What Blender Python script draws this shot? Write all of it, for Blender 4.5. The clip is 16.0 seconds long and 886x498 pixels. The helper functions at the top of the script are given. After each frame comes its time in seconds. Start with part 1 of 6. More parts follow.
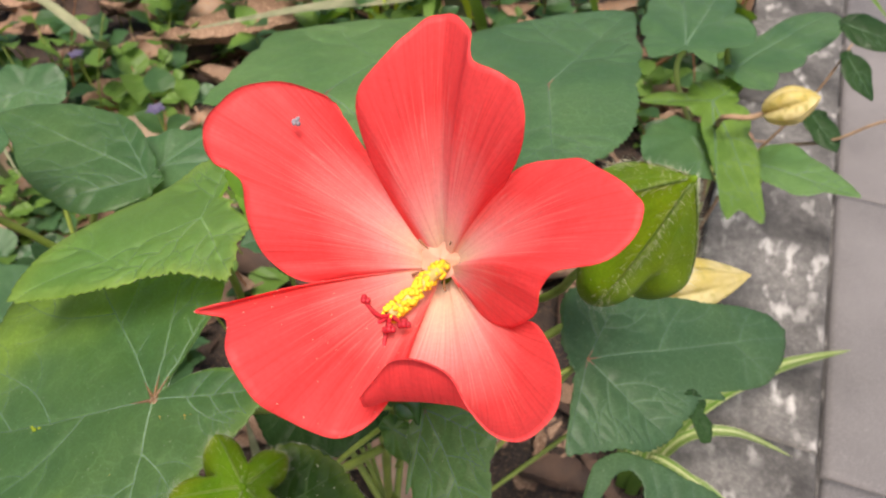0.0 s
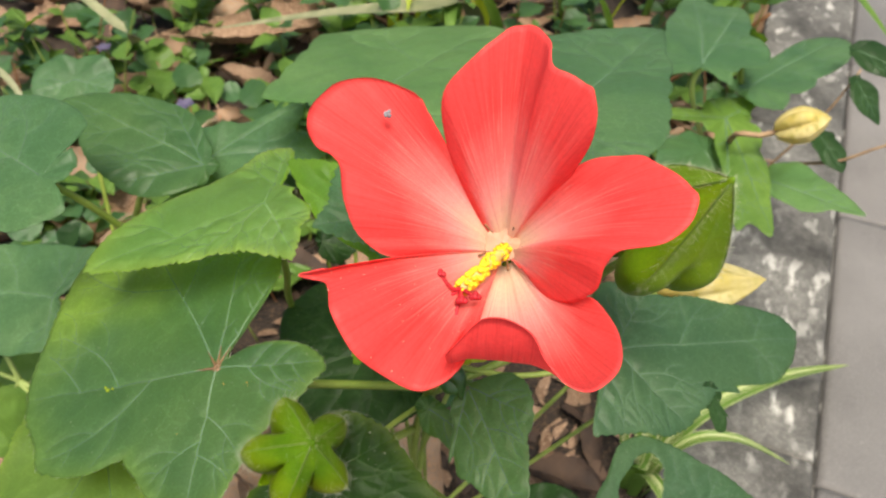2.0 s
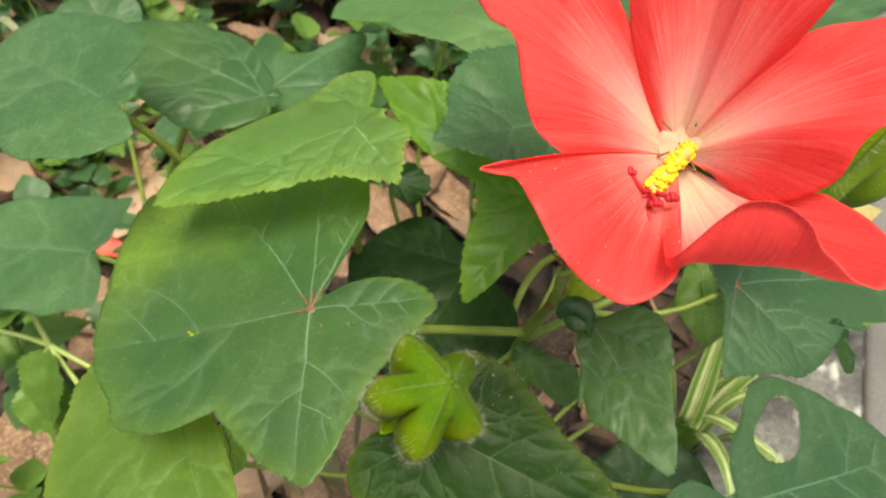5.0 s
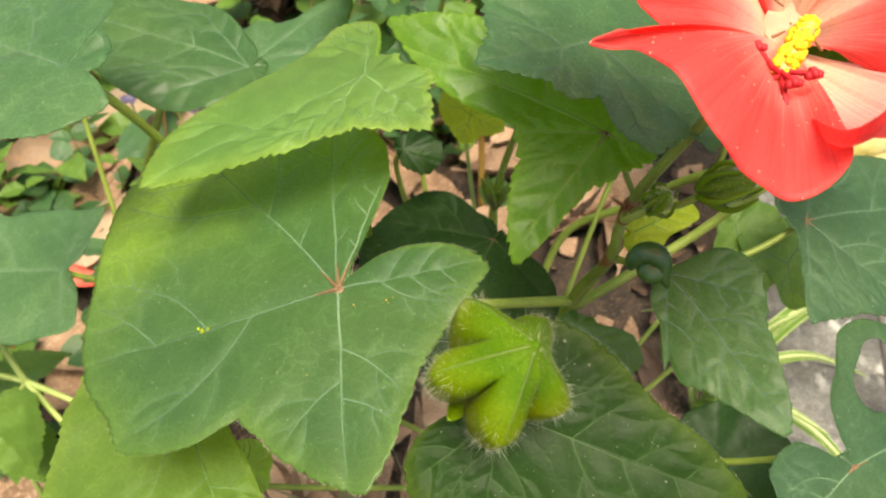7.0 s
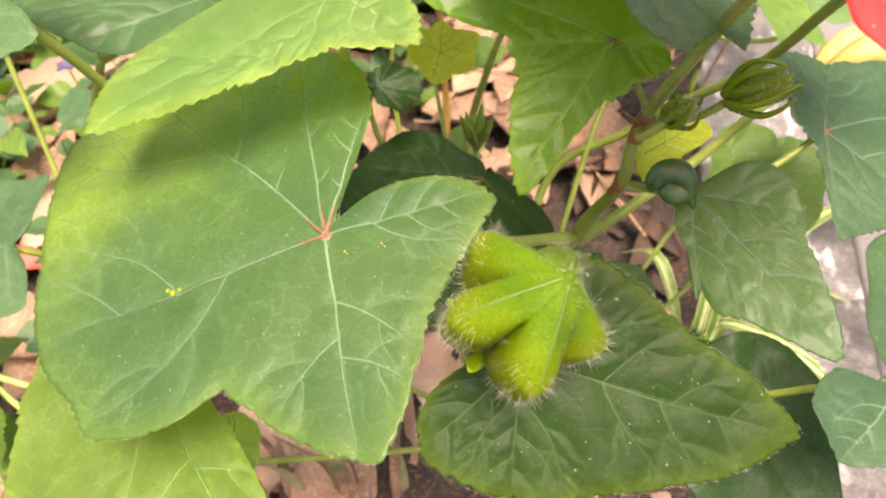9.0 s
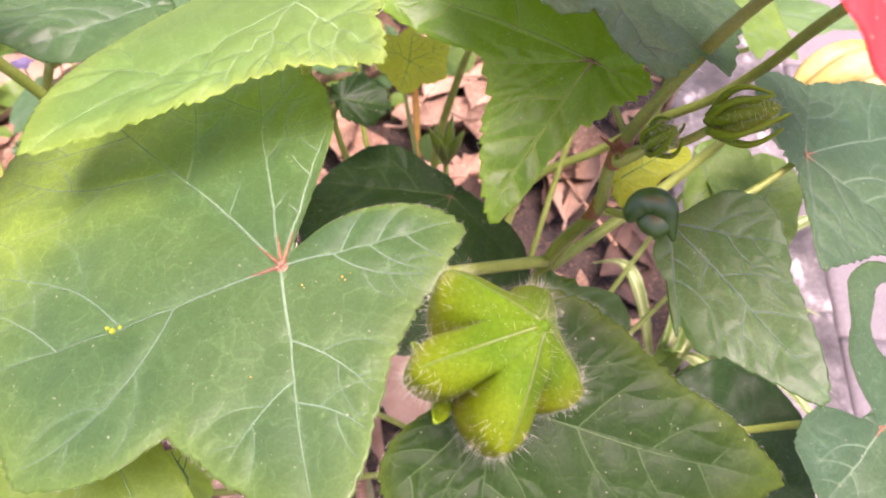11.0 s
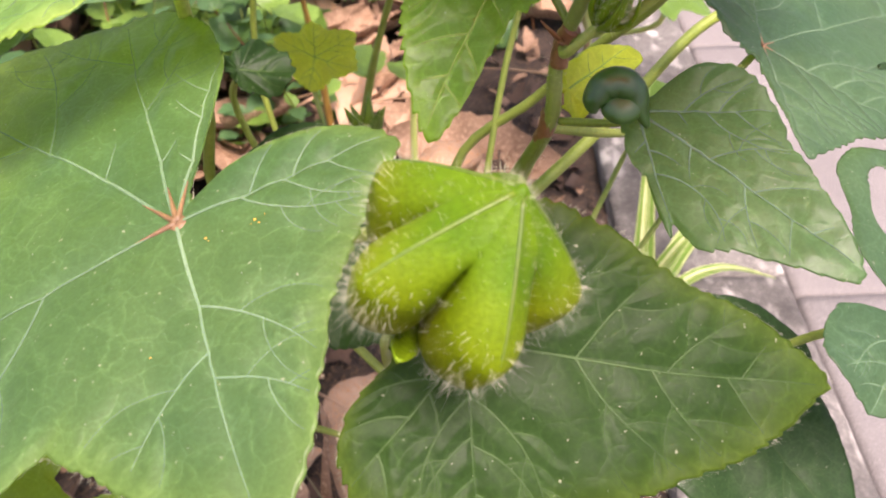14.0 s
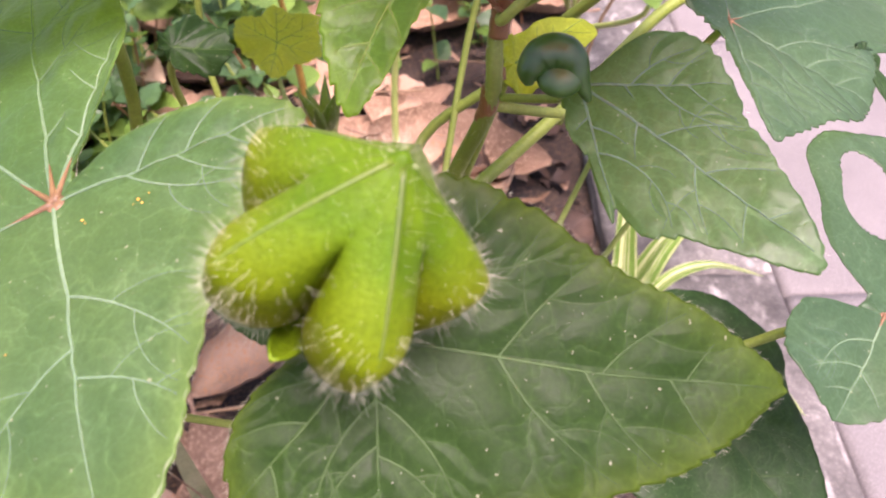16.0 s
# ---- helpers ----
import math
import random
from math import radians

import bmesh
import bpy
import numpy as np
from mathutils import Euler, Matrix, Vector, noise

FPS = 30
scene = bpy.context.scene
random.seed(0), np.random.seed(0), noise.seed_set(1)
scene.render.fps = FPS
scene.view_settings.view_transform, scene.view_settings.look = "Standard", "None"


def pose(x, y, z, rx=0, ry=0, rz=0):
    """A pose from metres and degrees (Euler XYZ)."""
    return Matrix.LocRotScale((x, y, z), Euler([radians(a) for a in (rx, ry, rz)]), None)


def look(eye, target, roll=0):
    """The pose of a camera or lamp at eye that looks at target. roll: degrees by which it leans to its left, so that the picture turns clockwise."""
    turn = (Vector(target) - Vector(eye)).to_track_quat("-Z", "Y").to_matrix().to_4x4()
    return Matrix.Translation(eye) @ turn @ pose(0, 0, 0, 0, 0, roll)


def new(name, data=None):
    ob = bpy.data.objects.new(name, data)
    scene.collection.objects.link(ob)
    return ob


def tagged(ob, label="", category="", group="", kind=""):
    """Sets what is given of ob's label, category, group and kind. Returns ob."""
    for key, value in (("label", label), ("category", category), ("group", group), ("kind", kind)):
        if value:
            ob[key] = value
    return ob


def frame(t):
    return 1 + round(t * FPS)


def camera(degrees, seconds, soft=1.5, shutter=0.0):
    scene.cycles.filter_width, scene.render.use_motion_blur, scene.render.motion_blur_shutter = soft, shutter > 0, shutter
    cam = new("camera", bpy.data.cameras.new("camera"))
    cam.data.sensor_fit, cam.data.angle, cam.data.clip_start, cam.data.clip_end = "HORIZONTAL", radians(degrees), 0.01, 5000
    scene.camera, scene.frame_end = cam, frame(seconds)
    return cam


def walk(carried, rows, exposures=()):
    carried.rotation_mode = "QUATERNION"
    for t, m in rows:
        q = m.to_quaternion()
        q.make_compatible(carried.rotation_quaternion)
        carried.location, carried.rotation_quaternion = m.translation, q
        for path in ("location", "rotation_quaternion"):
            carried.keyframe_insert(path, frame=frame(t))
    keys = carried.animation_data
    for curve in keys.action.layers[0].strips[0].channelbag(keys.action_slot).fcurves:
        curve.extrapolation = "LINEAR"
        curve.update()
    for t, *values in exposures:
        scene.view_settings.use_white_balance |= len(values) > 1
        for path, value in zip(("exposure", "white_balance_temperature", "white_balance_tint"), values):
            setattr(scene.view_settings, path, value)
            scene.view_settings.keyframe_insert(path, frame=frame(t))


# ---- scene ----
cam = camera(59.8, 16.0, soft=2.0)
cam.data.dof.use_dof, cam.data.dof.focus_distance, cam.data.dof.aperture_fstop = True, 0.126, 48.0
# seconds, eye x, y, z, yaw, pitch, roll
PATH = [
    (0.0, 0.0019, 0.0006, 0.4692, 0.98, -45.17, -1.06),
    (0.5, -0.0012, 0.0002, 0.4708, 1.43, -44.98, -1.09),
    (1.0, -0.0051, -0.0035, 0.4767, 1.11, -44.67, -0.76),
    (1.5, -0.0089, -0.0084, 0.4808, 0.90, -44.61, -0.51),
    (2.0, -0.0115, -0.0152, 0.4775, 0.62, -44.54, 1.54),
    (2.5, -0.0138, -0.0185, 0.4751, 1.00, -45.28, 1.37),
    (3.0, -0.0128, -0.0190, 0.4702, 1.45, -46.39, 0.22),
    (3.5, -0.0166, -0.0175, 0.4642, 0.56, -46.75, 0.13),
    (4.0, -0.0278, -0.0148, 0.4588, -0.97, -46.85, 1.38),
    (4.5, -0.0377, -0.0139, 0.4586, -1.38, -46.15, 2.06),
    (5.0, -0.0443, -0.0089, 0.4518, -1.02, -46.25, 1.72),
    (7.5, -0.0624, 0.0043, 0.4187, -5.49, -45.31, -2.42),
    (8.0, -0.0645, 0.0070, 0.4132, -7.26, -46.50, -2.21),
    (8.5, -0.0674, 0.0094, 0.4095, -7.96, -48.16, -2.41),
    (11.0, -0.0646, 0.0225, 0.4046, -11.79, -48.38, 0.55),
    (11.5, -0.0653, 0.0188, 0.4000, -11.73, -45.68, 1.06),
    (12.0, -0.0670, 0.0220, 0.3939, -13.06, -45.80, -0.66),
    (12.5, -0.0696, 0.0241, 0.3871, -15.29, -45.29, -0.94),
    (13.0, -0.0707, 0.0267, 0.3834, -16.87, -44.68, -1.75),
    (13.5, -0.0708, 0.0278, 0.3799, -18.46, -43.92, -2.33),
    (14.0, -0.0652, 0.0263, 0.3737, -18.61, -44.89, -3.37),
    (14.5, -0.0636, 0.0275, 0.3696, -18.96, -45.28, -3.56),
    (15.0, -0.0592, 0.0273, 0.3679, -18.76, -45.49, -3.90),
    (15.5, -0.0572, 0.0280, 0.3653, -18.88, -45.36, -3.22),
    (16.0, -0.0534, 0.0291, 0.3642, -18.90, -45.00, -2.93),
]
# the picture brightens as the red flower leaves it
EXPOSURES = [(0.0, 1.00, 6800, 16), (1.0, 1.22, 6650, 12), (2.5, 1.06, 7150, 4), (5.0, 1.16, 7350, 1), (7.5, 1.64, 7800, 7), (8.5, 1.94, 7850, 16), (11.0, 2.12, 6700, 49), (12.0, 2.02, 6850, 44), (13.0, 1.98, 6950, 36), (14.0, 1.96, 7050, 30), (14.5, 1.98, 6900, 40), (15.5, 2.04, 6750, 42), (16.0, 2.04, 6700, 42)]
walk(cam, [(t, pose(x, y, z, 90 + pitch, 0, yaw) @ pose(0, 0, 0, 0, 0, roll)) for t, x, y, z, yaw, pitch, roll in PATH], exposures=EXPOSURES)

# ---- light ----
SUN_UP, SUN_TURN = 69.0, 172.0
world = bpy.data.worlds.new("sky")
scene.world = world
world.use_nodes = True
wt = world.node_tree
sky = wt.nodes.new("ShaderNodeTexSky")
sky.sky_type, sky.sun_disc = "NISHITA", False
sky.sun_elevation, sky.sun_rotation = radians(SUN_UP), radians(SUN_TURN)
sky.air_density, sky.dust_density = 1.0, 4.0
wt.links.new(sky.outputs[0], wt.nodes["Background"].inputs[0])
wt.nodes["Background"].inputs[1].default_value = 0.086
sun = new("sun", bpy.data.lights.new("sun", "SUN"))
sun.data.energy, sun.data.angle, sun.data.color = 2.6, radians(26), (1.0, 0.95, 0.88)
sun.matrix_world = look((0, 0, 3), (-math.sin(radians(SUN_TURN)), -math.cos(radians(SUN_TURN)), 3 - math.tan(radians(SUN_UP))))


# ---- materials ----
def nodes_of(name):
    m = bpy.data.materials.new(name)
    m.use_nodes = True
    return m, m.node_tree, m.node_tree.nodes["Principled BSDF"]


def link(t, a, b):
    t.links.new(a, b)


def noise_node(t, scale, detail=3.0, coord="Object", stretch=None):
    tc = t.nodes.new("ShaderNodeTexCoord")
    n = t.nodes.new("ShaderNodeTexNoise")
    n.inputs["Scale"].default_value, n.inputs["Detail"].default_value = scale, detail
    if stretch:
        mp = t.nodes.new("ShaderNodeMapping")
        mp.inputs["Scale"].default_value = stretch
        link(t, tc.outputs[coord], mp.inputs[0])
        link(t, mp.outputs[0], n.inputs["Vector"])
    else:
        link(t, tc.outputs[coord], n.inputs["Vector"])
    return n.outputs[0]


def noise_colour(t, scale):
    tc = t.nodes.new("ShaderNodeTexCoord")
    n = t.nodes.new("ShaderNodeTexNoise")
    n.inputs["Scale"].default_value = scale
    link(t, tc.outputs["Object"], n.inputs["Vector"])
    return n.outputs[1]


def ramp(t, fac, stops):
    r = t.nodes.new("ShaderNodeValToRGB")
    e = r.color_ramp.elements
    while len(e) < len(stops):
        e.new(0.5)
    for el, (p, c) in zip(e, stops):
        el.position, el.color = p, (*c, 1)
    link(t, fac, r.inputs[0])
    return r.outputs[0]


def mix(t, fac, a, b, mode="MIX"):
    m = t.nodes.new("ShaderNodeMix")
    m.data_type, m.blend_type = "RGBA", mode
    for sock, val in ((m.inputs[0], fac), (m.inputs[6], a), (m.inputs[7], b)):
        if hasattr(val, "links"):
            link(t, val, sock)
        elif isinstance(val, tuple):
            sock.default_value = (*val, 1)
        else:
            sock.default_value = val
    return m.outputs[2]


def bump(t, b, height, strength, dist):
    n = t.nodes.new("ShaderNodeBump")
    n.inputs["Strength"].default_value, n.inputs["Distance"].default_value = strength, dist
    link(t, height, n.inputs["Height"])
    link(t, n.outputs[0], b.inputs["Normal"])


def thin(m, t, b, colour, share):
    """Lets light through: part of the light that falls on one side comes out of the other."""
    tr = t.nodes.new("ShaderNodeBsdfTranslucent")
    if hasattr(colour, "links"):
        link(t, colour, tr.inputs[0])
    else:
        tr.inputs[0].default_value = (*colour, 1)
    ms = t.nodes.new("ShaderNodeMixShader")
    ms.inputs[0].default_value = share
    link(t, b.outputs[0], ms.inputs[1])
    link(t, tr.outputs[0], ms.inputs[2])
    link(t, ms.outputs[0], t.nodes["Material Output"].inputs["Surface"])


def speckled(name, c1, c2, scale, fine, rough=0.6, relief=0.3, dist=0.001, third=None, glow=None, spread=(0.35, 0.65), gloss=0.5):
    """A surface of two colours that vary at a coarse and a fine scale, with relief."""
    m, t, b = nodes_of(name)
    big, small = noise_node(t, scale), noise_node(t, fine, 5)
    col = ramp(t, big, [(spread[0], c1), (spread[1], c2)])
    if third:
        col = mix(t, ramp(t, small, [(0.5, (0, 0, 0)), (0.7, (1, 1, 1))]), col, third)
    col = mix(t, 0.35, col, ramp(t, small, [(0.3, (0.35, 0.35, 0.35)), (0.7, (1, 1, 1))]), "MULTIPLY")
    oi = t.nodes.new("ShaderNodeObjectInfo")
    col = mix(t, 0.5, col, ramp(t, oi.outputs["Random"], [(0, (0.65, 0.65, 0.65)), (1, (1.15, 1.1, 1.05))]), "MULTIPLY")
    link(t, col, b.inputs["Base Color"])
    b.inputs["Roughness"].default_value, b.inputs["Specular IOR Level"].default_value = rough, gloss
    bump(t, b, small, relief, dist)
    if glow:
        thin(m, t, b, glow, 0.3)
    return m


def leaf_material(name, dark, light, through_colour, share=0.3, rough=0.42, yellow_tint=(0.17, 0.28, 0.03), relief=1.0, gloss=0.29):
    """A leaf's skin: two greens, a net of veinlets, dust; it yellows where the mesh's 'pale' is high and pales where
    'along' is.
    """
    m, t, b = nodes_of(name)
    big, mid, fine = noise_node(t, 25, 2), noise_node(t, 160, 4), noise_node(t, 1700, 3)
    col = ramp(t, big, [(0.3, dark), (0.7, light)])
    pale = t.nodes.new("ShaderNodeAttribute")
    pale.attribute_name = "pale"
    col = mix(t, pale.outputs["Fac"], col, yellow_tint)
    # the tissue along the veins is paler and greyer
    along = t.nodes.new("ShaderNodeAttribute")
    along.attribute_name = "along"
    col = mix(t, along.outputs["Fac"], col, (1.22, 1.16, 1.3), "MULTIPLY")
    col = mix(t, 0.45, col, ramp(t, mid, [(0.3, (0.72, 0.78, 0.70)), (0.72, (1.12, 1.1, 1.0))]), "MULTIPLY")
    col = mix(t, 0.5, col, ramp(t, fine, [(0.35, (0.6, 0.62, 0.6)), (0.7, (1.3, 1.28, 1.22))]), "MULTIPLY")
    # a fine net of veinlets round small swollen cells
    tcv = t.nodes.new("ShaderNodeTexCoord")
    where = mix(t, 0.0045, tcv.outputs["Object"], noise_colour(t, 220), "ADD")
    cells = []
    for scale in (210, 620):
        vo = t.nodes.new("ShaderNodeTexVoronoi")
        vo.feature = "DISTANCE_TO_EDGE"
        vo.inputs["Scale"].default_value = scale
        link(t, where, vo.inputs["Vector"])
        cells.append(vo.outputs["Distance"])
    col = mix(t, 0.75, col, ramp(t, cells[0], [(0.0, (1.5, 1.42, 1.5)), (0.035, (1.08, 1.06, 1.05)), (0.09, (0.98, 0.98, 0.98))]), "MULTIPLY")
    col = mix(t, 0.55, col, ramp(t, cells[1], [(0.0, (1.3, 1.28, 1.25)), (0.10, (0.94, 0.95, 0.94))]), "MULTIPLY")
    specks = ramp(t, noise_node(t, 1300, 1), [(0.74, (0, 0, 0)), (0.78, (0.5, 0.5, 0.5))])
    col = mix(t, specks, col, (0.36, 0.38, 0.24))
    link(t, col, b.inputs["Base Color"])
    link(t, ramp(t, mid, [(0.3, (rough - 0.06,) * 3), (0.7, (rough + 0.08,) * 3)]), b.inputs["Roughness"])
    b.inputs["Specular IOR Level"].default_value = gloss
    bump(t, b, fine, 0.10 * relief, 0.0002)
    swell = t.nodes.new("ShaderNodeBump")
    swell.inputs["Strength"].default_value, swell.inputs["Distance"].default_value = min(0.6, 0.15 * relief), 0.0016
    link(t, noise_node(t, 110, 2), swell.inputs["Height"])
    link(t, b.inputs["Normal"].links[0].from_socket, swell.inputs["Normal"])
    link(t, swell.outputs[0], b.inputs["Normal"])
    for height, strength, dist in ((cells[0], 0.08, 0.0007), (cells[1], 0.08, 0.0002)):
        dome = t.nodes.new("ShaderNodeBump")
        dome.inputs["Strength"].default_value, dome.inputs["Distance"].default_value = strength * relief, dist
        link(t, ramp(t, height, [(0.0, (0, 0, 0)), (0.07, (0.55, 0.55, 0.55)), (0.25, (1, 1, 1))]), dome.inputs["Height"])
        link(t, b.inputs["Normal"].links[0].from_socket, dome.inputs["Normal"])
        link(t, dome.outputs[0], b.inputs["Normal"])
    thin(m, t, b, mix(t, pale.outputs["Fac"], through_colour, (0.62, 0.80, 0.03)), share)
    return m


LEAF = leaf_material("leaf green", (0.028, 0.078, 0.031), (0.058, 0.122, 0.041), (0.24, 0.42, 0.015))
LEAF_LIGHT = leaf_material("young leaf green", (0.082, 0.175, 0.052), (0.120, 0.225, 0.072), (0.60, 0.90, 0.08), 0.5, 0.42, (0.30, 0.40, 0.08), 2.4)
LEAF_MID = leaf_material("sunlit leaf green", (0.070, 0.145, 0.028), (0.105, 0.19, 0.040), (0.40, 0.62, 0.02), 0.42, 0.45, (0.2, 0.3, 0.05), 1.4)
# a dark leaf green; the shade low in the plant is put into it
LEAF_DARK = leaf_material("dark shaded leaf green", (0.012, 0.035, 0.011), (0.023, 0.055, 0.016), (0.05, 0.12, 0.01), 0.2, 0.42, gloss=0.16)
LEAF_FAR = leaf_material("blue-green leaf", (0.043, 0.108, 0.047), (0.080, 0.160, 0.066), (0.17, 0.33, 0.03))
# deep green, darkened further for the shadow of pod and large leaf
LEAF_DEEP = leaf_material("deep green shaded leaf", (0.009, 0.026, 0.005), (0.017, 0.042, 0.009), (0.10, 0.25, 0.008), 0.2, 0.48, (0.055, 0.092, 0.006), 1.2, 0.12)
LEAF_BLUE = leaf_material("dusky blue-green leaf", (0.031, 0.077, 0.040), (0.054, 0.108, 0.051), (0.15, 0.30, 0.03), gloss=0.24)
LEAF_SOFT = leaf_material("soft green leaf", (0.074, 0.165, 0.056), (0.122, 0.228, 0.080), (0.26, 0.48, 0.03), 0.34)
LEAF_YELLOW = leaf_material("yellowing leaf", (0.25, 0.34, 0.028), (0.36, 0.43, 0.04), (0.6, 0.66, 0.03), 0.45, 0.5)
LEAF_GLOSS = speckled("glossy dark leaf green", (0.02, 0.07, 0.01), (0.038, 0.105, 0.016), 120, 900, 0.34, 0.1, 0.0002)
WEED = leaf_material("weed green", (0.08, 0.16, 0.03), (0.14, 0.24, 0.045), (0.2, 0.36, 0.04), 0.3)
VEIN_DEEP = speckled("green leaf vein", (0.042, 0.088, 0.024), (0.062, 0.112, 0.036), 60, 900, 0.5, 0.1, gloss=0.12)
VEIN = speckled("leaf vein", (0.094, 0.172, 0.094), (0.132, 0.212, 0.122), 60, 900, 0.5, 0.1, gloss=0.12)
LEAF_FRESH = leaf_material("fresh leaf green", (0.042, 0.115, 0.013), (0.070, 0.165, 0.020), (0.30, 0.60, 0.01), 0.38, 0.38, (0.2, 0.36, 0.03), 1.5)
VEIN_YELLOW = speckled("yellow-green leaf vein", (0.150, 0.260, 0.028), (0.20, 0.315, 0.048), 60, 900, 0.5, 0.1, gloss=0.25)
VEIN_LIGHT = speckled("pale leaf vein", (0.125, 0.240, 0.075), (0.17, 0.290, 0.105), 60, 900, 0.5, 0.1, gloss=0.25)
NODE_RED = speckled("reddish leaf joint", (0.15, 0.078, 0.034), (0.22, 0.125, 0.055), 400, 1500, 0.55, 0.2)
STALK_PALE = speckled("pale green stalk", (0.36, 0.46, 0.12), (0.46, 0.56, 0.17), 90, 1500, 0.5, 0.3, 0.0004)
DUST = speckled("pale dust", (0.30, 0.33, 0.20), (0.46, 0.48, 0.32), 500, 2500, 0.8, 0.0)
ORANGE = speckled("orange pollen", (0.62, 0.34, 0.04), (0.72, 0.44, 0.08), 500, 2500, 0.8, 0.0)
STEM = speckled("green stem", (0.175, 0.245, 0.036), (0.265, 0.335, 0.062), 90, 1500, 0.5, 0.3, 0.0004)
ORANGE_STEM = speckled("orange-brown stalk", (0.30, 0.16, 0.03), (0.42, 0.26, 0.05), 90, 1500, 0.5, 0.3, 0.0004)
STEM_RED = speckled("reddish stem", (0.20, 0.075, 0.03), (0.27, 0.13, 0.05), 90, 1500, 0.5, 0.3, 0.0004)


def pod_material():
    """The pod's skin: green at the tip, ripening to olive yellow where the mesh's 'ripe' is high."""
    m, t, b = nodes_of("hairy green pod")
    ripe = t.nodes.new("ShaderNodeAttribute")
    ripe.attribute_name = "ripe"
    green = ramp(t, noise_node(t, 140, 3), [(0.3, (0.043, 0.108, 0.001)), (0.7, (0.078, 0.150, 0.003))])
    gold = ramp(t, noise_node(t, 110, 3), [(0.32, (0.088, 0.114, 0.0)), (0.68, (0.156, 0.172, 0.001))])
    col = mix(t, ripe.outputs["Fac"], green, gold)
    fine = noise_node(t, 1600, 5)
    col = mix(t, 0.4, col, ramp(t, fine, [(0.3, (0.5, 0.5, 0.5)), (0.7, (1.1, 1.1, 1.1))]), "MULTIPLY")
    link(t, col, b.inputs["Base Color"])
    b.inputs["Roughness"].default_value, b.inputs["Specular IOR Level"].default_value = 0.5, 0.13
    bump(t, b, fine, 0.4, 0.0003)
    return m


POD = pod_material()
BUD = speckled("bud green", (0.085, 0.175, 0.002), (0.135, 0.225, 0.004), 60, 1600, 0.5, 0.4, 0.0003, gloss=0.25)
RIDGE = speckled("pale green ridge", (0.056, 0.120, 0.004), (0.088, 0.138, 0.006), 100, 1600, 0.5, 0.2, 0.0003)
HAIR = speckled("white hair", (0.55, 0.58, 0.40), (0.68, 0.70, 0.52), 100, 900, 0.5, 0.0)
YELLOW = speckled("yellow petal", (0.64, 0.52, 0.13), (0.76, 0.67, 0.33), 90, 260, 0.55, 0.6, 0.0012, third=(0.34, 0.30, 0.08), glow=(0.8, 0.6, 0.1))
POLLEN = speckled("yellow pollen", (0.85, 0.55, 0.01), (0.95, 0.68, 0.03), 300, 3000, 0.7, 0.5, 0.0003)
STIGMA = speckled("crimson stigma", (0.42, 0.008, 0.02), (0.55, 0.015, 0.03), 300, 2500, 0.6, 0.4, 0.0003)
CREAM = speckled("cream throat", (0.80, 0.44, 0.30), (0.86, 0.52, 0.37), 150, 1500, 0.6, 0.1, 0.0002, glow=(1.0, 0.8, 0.6))
DRY = speckled("dry brown leaf", (0.17, 0.095, 0.052), (0.35, 0.215, 0.135), 30, 500, 0.75, 0.5, 0.002, third=(0.40, 0.27, 0.18))
DRY_PALE = speckled("pale dry leaf", (0.26, 0.17, 0.11), (0.43, 0.30, 0.21), 30, 500, 0.75, 0.5, 0.002, third=(0.38, 0.19, 0.085))
DRY_DARK = speckled("dark rotting and shaded leaf", (0.032, 0.018, 0.012), (0.085, 0.047, 0.028), 30, 500, 0.75, 0.5, 0.002)
SOIL = speckled("dark soil", (0.014, 0.010, 0.008), (0.05, 0.034, 0.024), 40, 420, 0.9, 1.0, 0.004, third=(0.12, 0.07, 0.04))
TWIG = speckled("dry twig", (0.22, 0.13, 0.07), (0.36, 0.24, 0.14), 60, 700, 0.8, 0.5, 0.001)


def concrete_material(name, dark, light, scratch):
    """Weathered concrete: stains, grit, and pale scrapes in patches."""
    m, t, b = nodes_of(name)
    col = ramp(t, noise_node(t, 11, 6), [(0.36, dark), (0.62, light)])
    grit = t.nodes.new("ShaderNodeTexVoronoi")
    grit.inputs["Scale"].default_value = 420
    tc = t.nodes.new("ShaderNodeTexCoord")
    link(t, tc.outputs["Object"], grit.inputs["Vector"])
    col = mix(t, 0.5, col, ramp(t, grit.outputs["Distance"], [(0.1, (1.3, 1.28, 1.25)), (0.6, (0.62, 0.62, 0.62))]), "MULTIPLY")
    col = mix(t, 0.5, col, ramp(t, noise_node(t, 130, 6), [(0.35, (0.5, 0.5, 0.5)), (0.65, (1.35, 1.35, 1.35))]), "MULTIPLY")
    scrape = ramp(t, noise_node(t, 70, 10, stretch=(1, 0.45, 1)), [(0.54, (0, 0, 0)), (0.63, (1, 1, 1))])
    where = ramp(t, noise_node(t, 13, 3), [(0.42, (0, 0, 0)), (0.58, (scratch,) * 3)])
    col = mix(t, mix(t, 1.0, scrape, where, "MULTIPLY"), col, (0.56, 0.54, 0.50))
    link(t, col, b.inputs["Base Color"])
    b.inputs["Roughness"].default_value = 0.9
    bump(t, b, grit.outputs["Distance"], 0.5, 0.0012)
    return m


